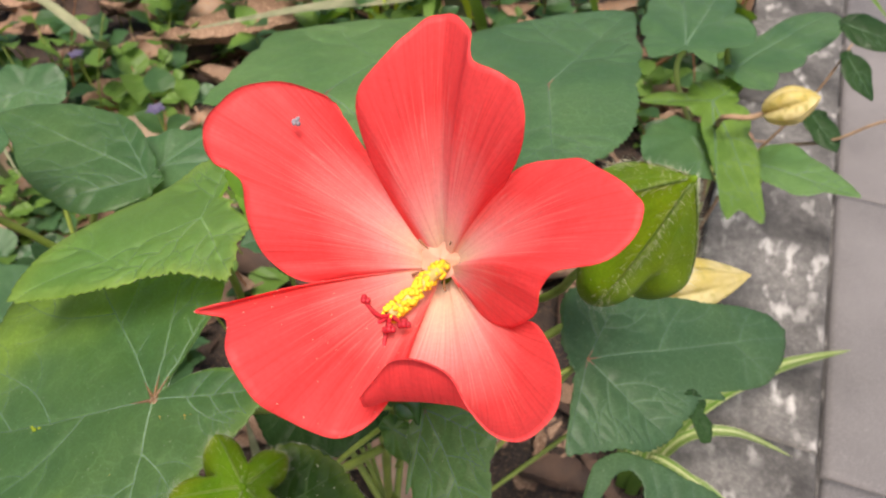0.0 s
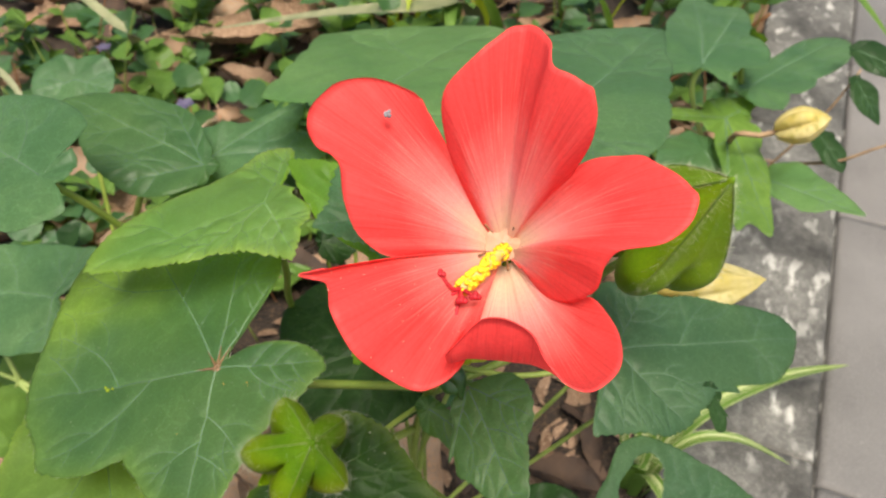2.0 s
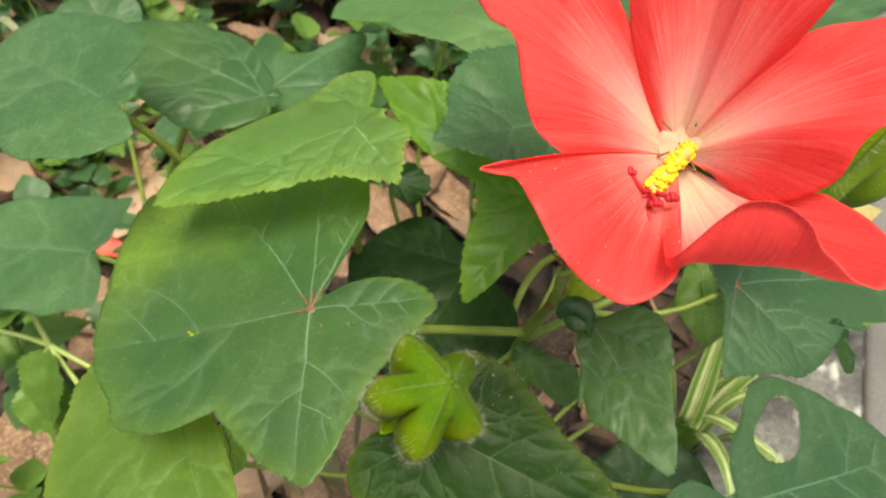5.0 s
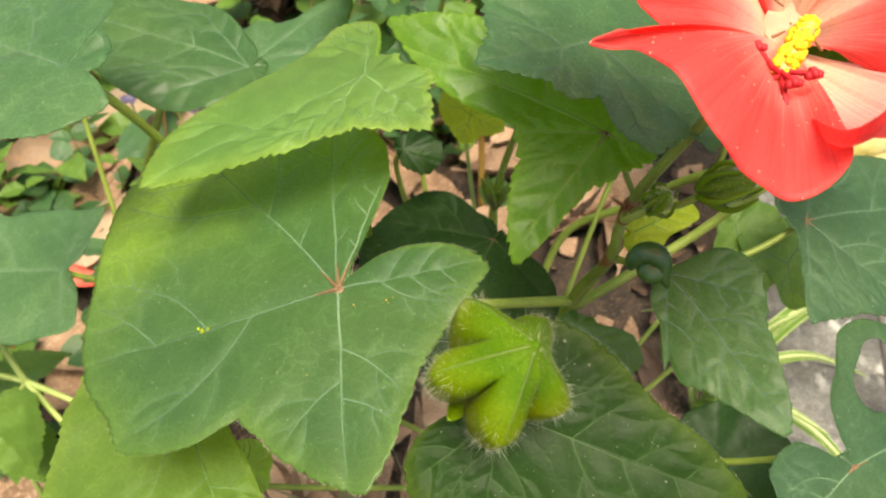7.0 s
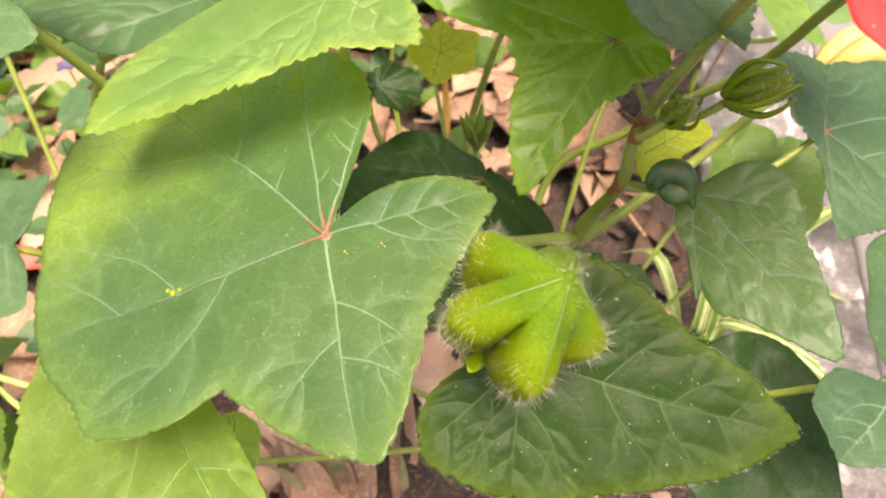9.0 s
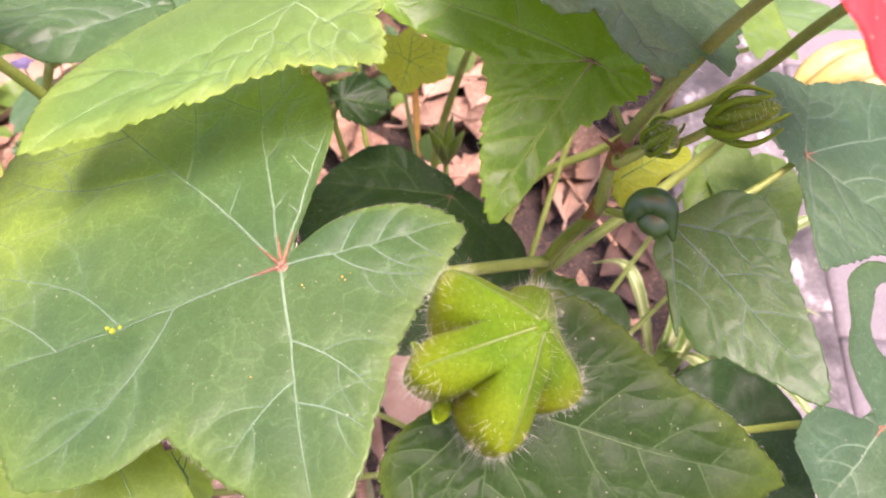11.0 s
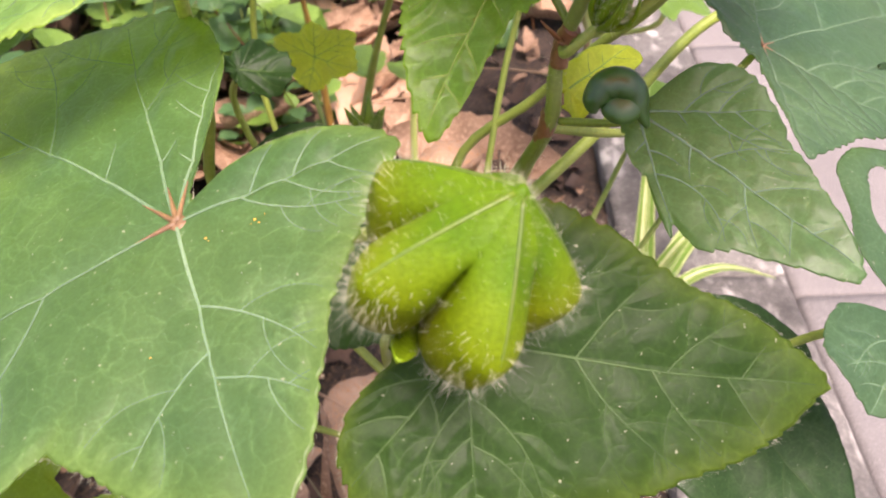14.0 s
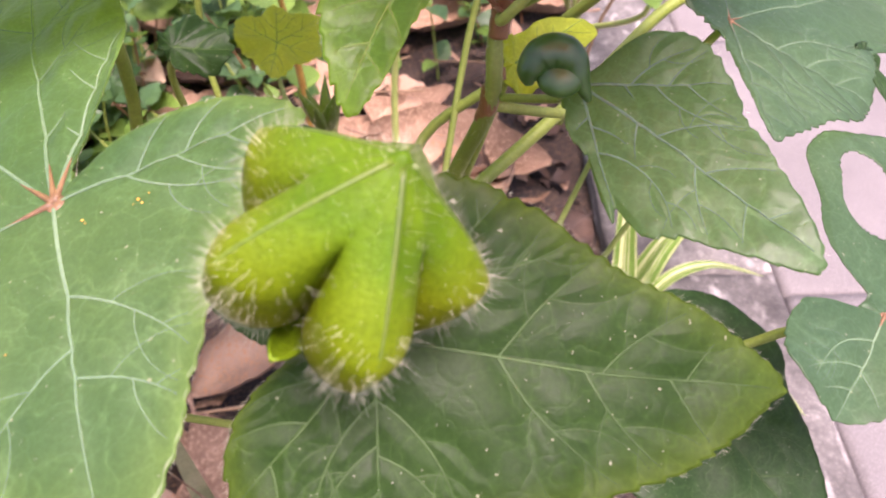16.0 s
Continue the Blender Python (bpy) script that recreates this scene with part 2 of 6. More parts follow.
CONCRETE = concrete_material("weathered concrete", (0.036, 0.034, 0.031), (0.170, 0.162, 0.150), 0.62)
PAVING = speckled("grey paving", (0.128, 0.121, 0.119), (0.182, 0.173, 0.17), 9, 1100, 0.85, 0.6, 0.0006, third=(0.225, 0.215, 0.21))
PURPLE = speckled("violet petal", (0.075, 0.062, 0.12), (0.11, 0.095, 0.17), 90, 900, 0.6, 0.2)
STRAW = speckled("straw-coloured blade", (0.17, 0.19, 0.09), (0.27, 0.27, 0.15), 60, 700, 0.6, 0.2)
BLADE_CREAM = speckled("cream blade stripe", (0.36, 0.42, 0.16), (0.47, 0.51, 0.25), 60, 700, 0.5, 0.2)


def petal_material():
    m, t, b = nodes_of("red petal")
    uv = t.nodes.new("ShaderNodeUVMap")
    uv.uv_map = "along"
    sep = t.nodes.new("ShaderNodeSeparateXYZ")
    link(t, uv.outputs[0], sep.inputs[0])
    # pale streaks that run out from the throat
    mp = t.nodes.new("ShaderNodeMapping")
    mp.inputs["Scale"].default_value = (85, 1.3, 1)
    link(t, uv.outputs[0], mp.inputs[0])
    streak = t.nodes.new("ShaderNodeTexNoise")
    streak.inputs["Scale"].default_value, streak.inputs["Detail"].default_value = 1.0, 2.0
    link(t, mp.outputs[0], streak.inputs["Vector"])
    sub = t.nodes.new("ShaderNodeMath")
    sub.operation = "MULTIPLY_ADD"
    link(t, streak.outputs[0], sub.inputs[0])
    sub.inputs[1].default_value, sub.inputs[2].default_value = -0.075, 0.0375
    add = t.nodes.new("ShaderNodeMath")
    link(t, sub.outputs[0], add.inputs[0])
    link(t, sep.outputs[1], add.inputs[1])
    col = ramp(t, add.outputs[0], [(0.12, (1.0, 0.68, 0.48)), (0.20, (1.0, 0.58, 0.45)), (0.30, (1.0, 0.40, 0.36)), (0.43, (0.99, 0.215, 0.20)), (0.66, (0.96, 0.082, 0.080))])
    lines = t.nodes.new("ShaderNodeTexNoise")
    lines.inputs["Scale"].default_value, lines.inputs["Detail"].default_value = 1.0, 1.0
    mp3 = t.nodes.new("ShaderNodeMapping")
    mp3.inputs["Scale"].default_value = (60, 0.9, 1)
    link(t, uv.outputs[0], mp3.inputs[0])
    link(t, mp3.outputs[0], lines.inputs["Vector"])
    pale = ramp(t, lines.outputs[0], [(0.47, (0, 0, 0)), (0.497, (1, 1, 1)), (0.503, (1, 1, 1)), (0.53, (0, 0, 0))])
    reach = ramp(t, sep.outputs[1], [(0.2, (0, 0, 0)), (0.36, (0.5, 0.5, 0.5)), (0.85, (0, 0, 0))])
    col = mix(t, mix(t, 1.0, pale, reach, "MULTIPLY"), col, (0.92, 0.42, 0.36))
    fine = noise_node(t, 1300, 4)
    col = mix(t, 0.25, col, ramp(t, fine, [(0.3, (0.75, 0.65, 0.65)), (0.7, (1.1, 1.15, 1.15))]), "MULTIPLY")
    veins = t.nodes.new("ShaderNodeTexNoise")
    veins.inputs["Scale"].default_value, veins.inputs["Detail"].default_value = 1.0, 2.0
    mp4 = t.nodes.new("ShaderNodeMapping")
    mp4.inputs["Scale"].default_value = (130, 2.2, 1)
    link(t, uv.outputs[0], mp4.inputs[0])
    link(t, mp4.outputs[0], veins.inputs["Vector"])
    col = mix(t, 0.32, col, ramp(t, veins.outputs[0], [(0.36, (0.72, 0.5, 0.5)), (0.47, (1, 1, 1)), (0.66, (1.03, 1.3, 1.3))]), "MULTIPLY")
    # fine lengthwise furrows
    mp2 = t.nodes.new("ShaderNodeMapping")
    mp2.inputs["Scale"].default_value = (90, 3, 1)
    link(t, uv.outputs[0], mp2.inputs[0])
    fur = t.nodes.new("ShaderNodeTexNoise")
    fur.inputs["Scale"].default_value = 1.0
    link(t, mp2.outputs[0], fur.inputs["Vector"])
    link(t, col, b.inputs["Base Color"])
    b.inputs["Roughness"].default_value = 0.5
    b.inputs["Specular IOR Level"].default_value = 0.22
    bump(t, b, fur.outputs[0], 0.32, 0.0006)
    # the skin's fine grain
    grain = t.nodes.new("ShaderNodeBump")
    grain.inputs["Strength"].default_value, grain.inputs["Distance"].default_value = 0.35, 0.0004
    link(t, noise_node(t, 900, 4), grain.inputs["Height"])
    link(t, b.inputs["Normal"].links[0].from_socket, grain.inputs["Normal"])
    link(t, grain.outputs[0], b.inputs["Normal"])
    thin(m, t, b, col, 0.44)
    return m


PETAL = petal_material()

# ---- helpers for meshes ----
AT = {}


def mesh_of(name, verts, faces, material, smooth=True):
    me = bpy.data.meshes.new(name)
    me.from_pydata([tuple(map(float, v)) for v in verts], [], faces)
    me.materials.append(material)
    if smooth:
        me.polygons.foreach_set("use_smooth", [True] * len(me.polygons))
    me.update()
    return me


def thing(name, place, label, category, group="", kind=""):
    """An empty at the base of a thing."""
    ob = new(name)
    ob.location = place
    AT[ob] = Vector(place)
    return tagged(ob, label, category, group, kind)


def part(name, me, parent, place=(0, 0, 0), label="", kind=""):
    """A mesh whose own origin lies at place in the world, under a thing or a part."""
    ob = new(name, me)
    AT[ob] = Vector(place)
    if parent is not None:
        ob.parent = parent
        ob.location = AT[ob] - AT[parent]
    else:
        ob.location = place
    return tagged(ob, label, kind=kind)


def spline(pts, n):
    """n points on a smooth line through pts."""
    p = np.array(pts, float)
    k = len(p) - 1
    out = []
    for u in np.linspace(0, k, n):
        i = min(int(u), k - 1)
        f = u - i
        a, b, c, d = p[max(i - 1, 0)], p[i], p[i + 1], p[min(i + 2, k)]
        out.append(0.5 * (2 * b + (c - a) * f + (2 * a - 5 * b + 4 * c - d) * f * f + (3 * b - a - 3 * c + d) * f**3))
    return np.array(out)


def tube_data(pts, r0, r1, n=16, sides=8, wobble=0.0, seed=0):
    line = spline(pts, n)
    rng = np.random.RandomState(seed)
    verts, faces = [], []
    for i, c in enumerate(line):
        d = line[min(i + 1, n - 1)] - line[max(i - 1, 0)]
        d /= np.linalg.norm(d) + 1e-12
        s = np.cross(d, (0.31, 0.17, 0.93))
        s /= np.linalg.norm(s) + 1e-12
        w = np.cross(d, s)
        r = r0 + (r1 - r0) * i / (n - 1)
        r *= 1 + wobble * (rng.rand() - 0.5)
        for k in range(sides):
            a = 2 * math.pi * k / sides
            verts.append(c + r * (math.cos(a) * s + math.sin(a) * w))
    for i in range(n - 1):
        for k in range(sides):
            a, b = i * sides + k, i * sides + (k + 1) % sides
            faces.append((a, b, b + sides, a + sides))
    faces.append(tuple(range(sides))[::-1])
    faces.append(tuple(range((n - 1) * sides, n * sides)))
    return verts, faces


def tube(name, pts, r0, r1, material, parent, n=16, sides=8, label="", wobble=0.0):
    o = np.array(pts[0], float)
    v, f = tube_data([np.array(p, float) - o for p in pts], r0, r1, n, sides, wobble)
    return part(name, mesh_of(name, v, f, material), parent, o, label)


def hairs_data(points, normals, length, radius, rng, lean=0.5):
    verts, faces = [], []
    for p, n in zip(points, normals):
        n = n + lean * (rng.rand(3) - 0.5)
        n /= np.linalg.norm(n)
        s = np.cross(n, (0.3, 0.5, 0.81))
        s /= np.linalg.norm(s)
        w = np.cross(n, s)
        ln = length * (0.5 + rng.rand())
        b = len(verts)
        for k in range(3):
            a = 2.094 * k
            verts.append(p + radius * (math.cos(a) * s + math.sin(a) * w) - 0.0002 * n)
        verts.append(p + ln * n + 0.25 * ln * (rng.rand(3) - 0.5))
        faces += [(b, b + 1, b + 3), (b + 1, b + 2, b + 3), (b + 2, b, b + 3)]
    return verts, faces


# ---- leaves ----
class Blade:
    """The shape of a lobed leaf blade: its rim as turns and millimetres from the joint with its stalk, and its swell."""

    def __init__(self, normal, rim, droop=1.5, ruffle=1.2, seed=0, teeth=0.35, cup=0.0, main=None, quilt=0.0005):
        self.n = np.array(normal, float) / np.linalg.norm(normal)
        x = np.array([1.0, 0, 0]) - self.n[0] * self.n
        self.x = x / np.linalg.norm(x)
        self.y = np.cross(self.n, self.x)
        self.droop, self.ruffle, self.seed, self.teeth, self.cup, self.quilt, self.cloud = droop, ruffle, seed, teeth, cup, quilt, None
        rim = sorted(((a % 360), r) for a, r in rim)
        self.rim = rim
        ang, rad = np.array(rim, float).T
        grid = np.arange(0, 360, 1.0)
        r = np.interp(grid, np.r_[ang - 360, ang, ang + 360], np.r_[rad, rad, rad])
        kern = np.exp(-0.5 * (np.arange(-9, 10) / 0.95) ** 2)
        wide = np.r_[r[-9:], r, r[:9]]
        self.r = np.convolve(wide, kern / kern.sum(), "valid") / 1000
        self.tips = []
        for i, (a, q) in enumerate(rim):
            lo, hi = rim[i - 1][1], rim[(i + 1) % len(rim)][1]
            if q >= lo and q > hi:
                self.tips.append((a, q / 1000))
        self.main = [(radians(a), q) for a, q in self.tips if q > 0.35 * max(rad) / 1000]
        if main:
            self.main = [(radians(a), 0.97 * float(self.reach(radians(a)))) for a in main]
        self.plan = self.vein_lines()
        side = []
        for _, lines in self.plan:
            for ln, w0, w1 in lines[1:]:
                u = np.linspace(0, len(ln) - 1, 4 * len(ln))
                side.append(np.c_[np.interp(u, np.arange(len(ln)), ln[:, 0]), np.interp(u, np.arange(len(ln)), ln[:, 1])])
        self.cloud = np.vstack(side) if side else None

    def reach(self, a):
        return np.interp(np.degrees(a) % 360, np.arange(0, 361), np.r_[self.r, self.r[:1]])

    def lift(self, x, y):
        """Height over the leaf's plane: it droops outwards, sinks along the main veins and ripples at the rim."""
        r, a = np.hypot(x, y), np.arctan2(y, x)
        s = r / np.maximum(self.reach(a), 1e-4)
        h = -self.droop / 1000 * (r / 0.05) ** 2 + self.cup / 1000 * s**2
        near = np.full(np.shape(r), 1.0)
        for b, q in self.main:
            off = np.abs(np.angle(np.exp(1j * (a - b)))) * r
            near = np.minimum(near, off)
        h = h + 0.0009 * (1 - np.exp(-near / 0.004)) * np.minimum(1, r / 0.01)
        if self.cloud is not None:
            xx, yy = np.ravel(x), np.ravel(y)
            d = np.empty(len(xx))
            for i in range(0, len(xx), 1500):
                d[i:i + 1500] = np.sqrt(((xx[i:i + 1500, None] - self.cloud[None, :, 0]) ** 2 + (yy[i:i + 1500, None] - self.cloud[None, :, 1]) ** 2).min(1))
            self.gap = np.minimum(d.reshape(np.shape(r)), near)
            h = h + self.quilt * (1 - np.exp(-((d.reshape(np.shape(r)) / 0.0017) ** 1.3))) * np.minimum(1, (1 - np.minimum(s, 1)) * 8)
        k = self.seed * 1.7
        h = h + self.ruffle / 1000 * s**2 * (np.sin(a * 5 + k) * 0.6 + np.sin(a * 9 + 2 * k) * 0.4)
        h = h + 0.00007 * (np.sin(x * 300 + y * 140 + k) + np.sin(y * 330 - x * 210 + 2 * k) + np.sin(x * 520 - y * 430 + 3 * k)) * np.minimum(1, r / 0.015)
        return h

    def place(self, x, y, up=0.0):
        h = self.lift(x, y) + up
        return np.outer(x, self.x) + np.outer(y, self.y) + np.outer(h, self.n)

    def sheet(self, n=200, hole=None, k=30):
        k = k if hole is None else 60
        fine = np.linspace(0, 2 * math.pi, 1441)
        rr = self.reach(fine)
        px, py = rr * np.cos(fine), rr * np.sin(fine)
        arc = np.r_[0, np.cumsum(np.hypot(np.diff(px), np.diff(py)))]
        a = np.interp(np.linspace(0, arc[-1], n, endpoint=False), arc, fine)
        saw = np.arange(n) / n * max(8, int(arc[-1] / 0.0027))
        saw = saw + 0.35 * np.sin(saw * 0.9 + self.seed)
        bite = np.where(saw % 1 < 0.72, 1 - (saw % 1) / 0.72, (saw % 1 - 0.72) / 0.28)
        rim = self.reach(a) - self.teeth / 1000 * 1.5 * bite * (0.7 + 0.3 * np.sin(saw * 1.7))
        s = np.linspace(0.02, 1, k) ** 0.85
        x = np.outer(s, rim * np.cos(a)).ravel()
        y = np.outer(s, rim * np.sin(a)).ravel()
        v = self.place(x, y)
        self.along = np.r_[np.exp(-((self.gap / 0.0011) ** 1.2)), 1.0] if self.cloud is not None else None
        v = np.vstack([v, self.place(np.zeros(1), np.zeros(1))])
        self.flat = np.r_[x, 0], np.r_[y, 0], np.r_[np.repeat(s, n), 0]
        faces = []
        mid = len(v) - 1
        for i in range(n):
            faces.append((mid, i, (i + 1) % n))
        for j in range(k - 1):
            for i in range(n):
                q = (j * n + i, (j + 1) * n + i, (j + 1) * n + (i + 1) % n, j * n + (i + 1) % n)
                if hole:
                    cx, cy = np.mean(x[list(q)]), np.mean(y[list(q)])
                    hx, hy, ha, hb, ht = hole
                    dx, dy = cx - hx, cy - hy
                    u, w = dx * math.cos(ht) + dy * math.sin(ht), -dx * math.sin(ht) + dy * math.cos(ht)
                    wob = 1 + 0.18 * math.sin(3 * math.atan2(w, u) + 1)
                    if (u / ha) ** 2 + (w / hb) ** 2 < wob:
                        continue
                faces.append(q)
        return v, faces

    def vein_lines(self):
        """The course of each main vein and of the side veins and veinlets that leave it, with their widths."""
        rng = np.random.RandomState(self.seed + 5)

        def grow(p, heading, turn, most, own, share=0.95):
            """A line that bends as it grows, until it meets the rim or the next main vein's field."""
            out, a, step = [np.array(p)], heading, 0.0007
            for k in range(int(most / step)):
                a += turn * step / most + 0.07 * (rng.rand() - 0.5)
                e = out[-1] + step * np.array([math.cos(a), math.sin(a)])
                way, r = math.atan2(e[1], e[0]), np.hypot(*e)
                if r > share * self.reach(way):
                    break
                if own is not None and r > 0.006:
                    near = min([abs(math.remainder(way - b, 2 * math.pi)) for b, _ in self.main if b != own] + [9])
                    if near < 0.8 * abs(math.remainder(way - own, 2 * math.pi)):
                        break
                out.append(e)
            return np.array(out)

        plan = []
        for a, q in self.main:
            u = np.linspace(0, 1, 24)
            way = np.array([math.cos(a), math.sin(a)])
            cross = np.array([-way[1], way[0]])
            bow = 0.03 * (rng.rand() - 0.5)
            line = np.outer(0.975 * q * u, way) + np.outer(q * (bow * 4 * u * (1 - u) + 0.004 * np.sin(9 * u + a)), cross)
            lines = [(line, 1.0, 0.22)]
            for f in (0.28, 0.52, 0.74):
                for sgn in (-1, 1):
                    p = line[min(22, int(f * 23 + 1.3 * (sgn > 0) + rng.rand()))]
                    sub = grow(p, a + sgn * radians(54 + 12 * rng.rand()), -sgn * radians(72), 0.85 * q, a)
                    if len(sub) < 6 or rng.rand() < 0.2:
                        continue
                    lines.append((sub[::2], 0.78 - 0.3 * f, 0.2))
                    if len(sub) > 14:
                        for g, s2 in ((0.36, 1), (0.55, -1), (0.76, 1)):
                            k = int(g * len(sub))
                            d = sub[k] - sub[k - 1]
                            twig = grow(sub[k], math.atan2(d[1], d[0]) + s2 * sgn * radians(62), -s2 * sgn * radians(70), 0.3 * q, None)
                            if len(twig) > 4:
                                lines.append((twig[::2], 0.3, 0.14))
            plan.append((a, lines))
        return plan

    def veins(self, wide, up):
        """Raised strips, one mesh for each main vein with the side veins that leave it."""
        made = []
        for a, lines in self.plan:
            verts, faces = [], []
            for line, w0, w1 in lines:
                n = len(line)
                t = np.gradient(line, axis=0)
                t /= np.linalg.norm(t, axis=1)[:, None] + 1e-12
                off = np.c_[-t[:, 1], t[:, 0]] * (wide * np.linspace(w0, w1, n))[:, None]
                b = len(verts)
                for a_, high in ((line + off, up), (line, up + 0.35 * wide * w0), (line - off, up)):
                    verts.extend(self.place(a_[:, 0], a_[:, 1], high))
                for i in range(n - 1):
                    faces.append((b + i, b + i + 1, b + n + i + 1, b + n + i))
                    faces.append((b + n + i, b + n + i + 1, b + 2 * n + i + 1, b + 2 * n + i))
            made.append((verts, faces))
        return made


def grains(places, sizes):
    """Tiny flat-topped grains."""
    v, f = [], []
    for p, r in zip(places, sizes):
        o = len(v)
        v += [p + r * np.array(q) for q in ((1, 0, 0), (0, 1, 0), (-1, 0, 0), (0, -1, 0), (0, 0, 0.8), (0, 0, -0.4))]
        f += [(o + a, o + b, o + c) for a, b, c in ((0, 1, 4), (1, 2, 4), (2, 3, 4), (3, 0, 4), (1, 0, 5), (2, 1, 5), (3, 2, 5), (0, 3, 5))]
    return v, f


def leaf(parent, base, normal, rim, material=None, label="", droop=1.5, ruffle=1.2, seed=0, teeth=0.35, cup=0.0, joint=True, hole=None, vein=None, wide=0.0002, n=200, main=None, fuzz=0, near=False, bare=False, yellow_tint=0.0, lit_side=None, crinkle=1.0):
    """A lobed leaf under a plant. The yellow tint: how yellow its rim is; the lit side: (heading, from, to, share) of a
    side painted yellow-green as if lit through another leaf.
    """
    shape = Blade(normal, rim, droop, ruffle, seed, teeth, cup, main, crinkle * (0.00055 if near else 0.0004))
    v, f = shape.sheet(n=660 if near else n, hole=hole, k=46 if near else 30)
    me = mesh_of("leaf", v, f, material or LEAF)
    if yellow_tint or lit_side:
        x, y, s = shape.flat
        pale = yellow_tint * np.clip((s - 0.72) / 0.28, 0, 1) ** 2
        # yellow-green light that comes through the leaf above is painted on this side
        if lit_side:
            d = (x * math.cos(radians(lit_side[0])) + y * math.sin(radians(lit_side[0]))) * 1000
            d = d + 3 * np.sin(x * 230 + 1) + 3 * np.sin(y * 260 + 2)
            g = np.clip((d - lit_side[1]) / (lit_side[2] - lit_side[1]), 0, 1)
            pale = np.maximum(pale, lit_side[3] * g * g * (3 - 2 * g))
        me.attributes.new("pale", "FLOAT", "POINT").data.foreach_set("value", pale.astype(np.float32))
    if shape.along is not None:
        me.attributes.new("along", "FLOAT", "POINT").data.foreach_set("value", shape.along.astype(np.float32))
    ob = part("leaf", me, parent, base, label)
    sol = ob.modifiers.new("thickness", "SOLIDIFY")
    sol.thickness, sol.offset, sol.use_rim_only = 0.00022, -1, True
    if hole:
        hx, hy, ha, hb, ht = hole
        turn = np.array([[math.cos(ht), math.sin(ht)], [-math.sin(ht), math.cos(ht)]])
        shape.plan = [(a, [q for q in lines if min((((q[0] - (hx, hy)) @ turn.T / (ha, hb)) ** 2).sum(1)) > 1.6]) for a, lines in shape.plan]
    for vv, vf in shape.veins(wide, up=0.00011) if not bare else ():
        part("vein", mesh_of("vein", vv, vf, vein or VEIN), ob, base)
    if joint:
        # the stalk's end shows as a small flat reddish knot whose tint runs a little way out along the veins
        jv, jf = [], []
        far = (1.5 if joint == 2 else 0.9) * min(0.0048, 0.085 * max(q for a, q in shape.main))
        for a, q in shape.main if joint != 2 else [w for w in shape.main if 1.0 < w[0] % 6.283 < 3.3]:
            line = np.outer(np.linspace(0, 1, 6), far * np.array([math.cos(a), math.sin(a)]))
            pts = shape.place(line[:, 0], line[:, 1], 0.00001)
            tv, tf = tube_data(pts, far * 0.075, far * 0.015, 8, 8)
            o = len(jv)
            jv += tv
            jf += [tuple(i + o for i in q_) for q_ in tf]
        for k in range(5):
            for i in range(12):
                r, c = far * 0.24 * math.cos(k * 0.36), 2 * math.pi * i / 12
                jv.append(r * (math.cos(c) * shape.x + math.sin(c) * shape.y) + far * 0.12 * math.sin(k * 0.36) * shape.n)
        o = len(jv) - 60
        for k in range(4):
            for i in range(12):
                jf.append((o + k * 12 + i, o + k * 12 + (i + 1) % 12, o + k * 12 + 12 + (i + 1) % 12, o + k * 12 + 12 + i))
        part("joint", mesh_of("joint", jv, jf, NODE_RED), ob, base, "reddish joint where the veins meet")
    if near and not hole:
        rng = np.random.RandomState(seed + 60)
        a, r = 2 * math.pi * rng.rand(45), np.sqrt(rng.rand(45)) * 0.95
        r = r * shape.reach(a)
        dv, df = grains(shape.place(r * np.cos(a), r * np.sin(a), 0.00004), 0.00004 + 0.0001 * rng.rand(45) ** 3)
        part("dust", mesh_of("dust", dv, df, DUST), ob, base, "pale dust grains", "stuff")
    if fuzz:
        rng = np.random.RandomState(seed + 40)
        a = 2 * math.pi * rng.rand(fuzz)
        r = shape.reach(a) * 0.997
        out = np.outer(np.cos(a), shape.x) + np.outer(np.sin(a), shape.y) + np.outer(0.5 * rng.rand(fuzz), shape.n)
        hv, hf = hairs_data(shape.place(r * np.cos(a), r * np.sin(a)), out, 0.0006, 0.000013, rng)
        part("fuzz", mesh_of("fuzz", hv, hf, HAIR), ob, base, "fine white hairs on the rim", "stuff")
    return ob


# ---- ground, kerb, pavement ----
ALONG = np.array([0.363, 0.932])
ACROSS = np.array([0.932, -0.363])
EDGE = np.array([0.277, 0.347])  # a point on the line between kerb and pavement


def off_edge(x, y):
    return (x - EDGE[0]) * ACROSS[0] + (y - EDGE[1]) * ACROSS[1]


def ground_sheet():
    near = np.linspace(-1.1, 1.4, 150)
    far = np.array([-400, -100, -25, -8, -3, -1.5])
    xs = np.r_[far, near, -far[::-1]]
    ys = np.r_[far, near, -far[::-1]]
    verts, faces = [], []
    for y in ys:
        for x in xs:
            d = off_edge(x, y)
            h = 0.0
            if abs(x) < 1.3 and abs(y) < 1.3:
                h = 0.012 * noise.noise((x * 9, y * 9, 0)) + 0.006 * noise.noise((x * 40, y * 40, 3))
            if d > -0.085:
                h = -0.004
            verts.append((x, y, h))
    w = len(xs)
    for j in range(len(ys) - 1):
        for i in range(w - 1):
            a = j * w + i
            faces.append((a, a + 1, a + w + 1, a + w))
    return verts, faces


gv, gf = ground_sheet()
ground = part("ground", mesh_of("ground", gv, gf, SOIL), None, label="dark crumbly garden soil under dry leaves", kind="structure")


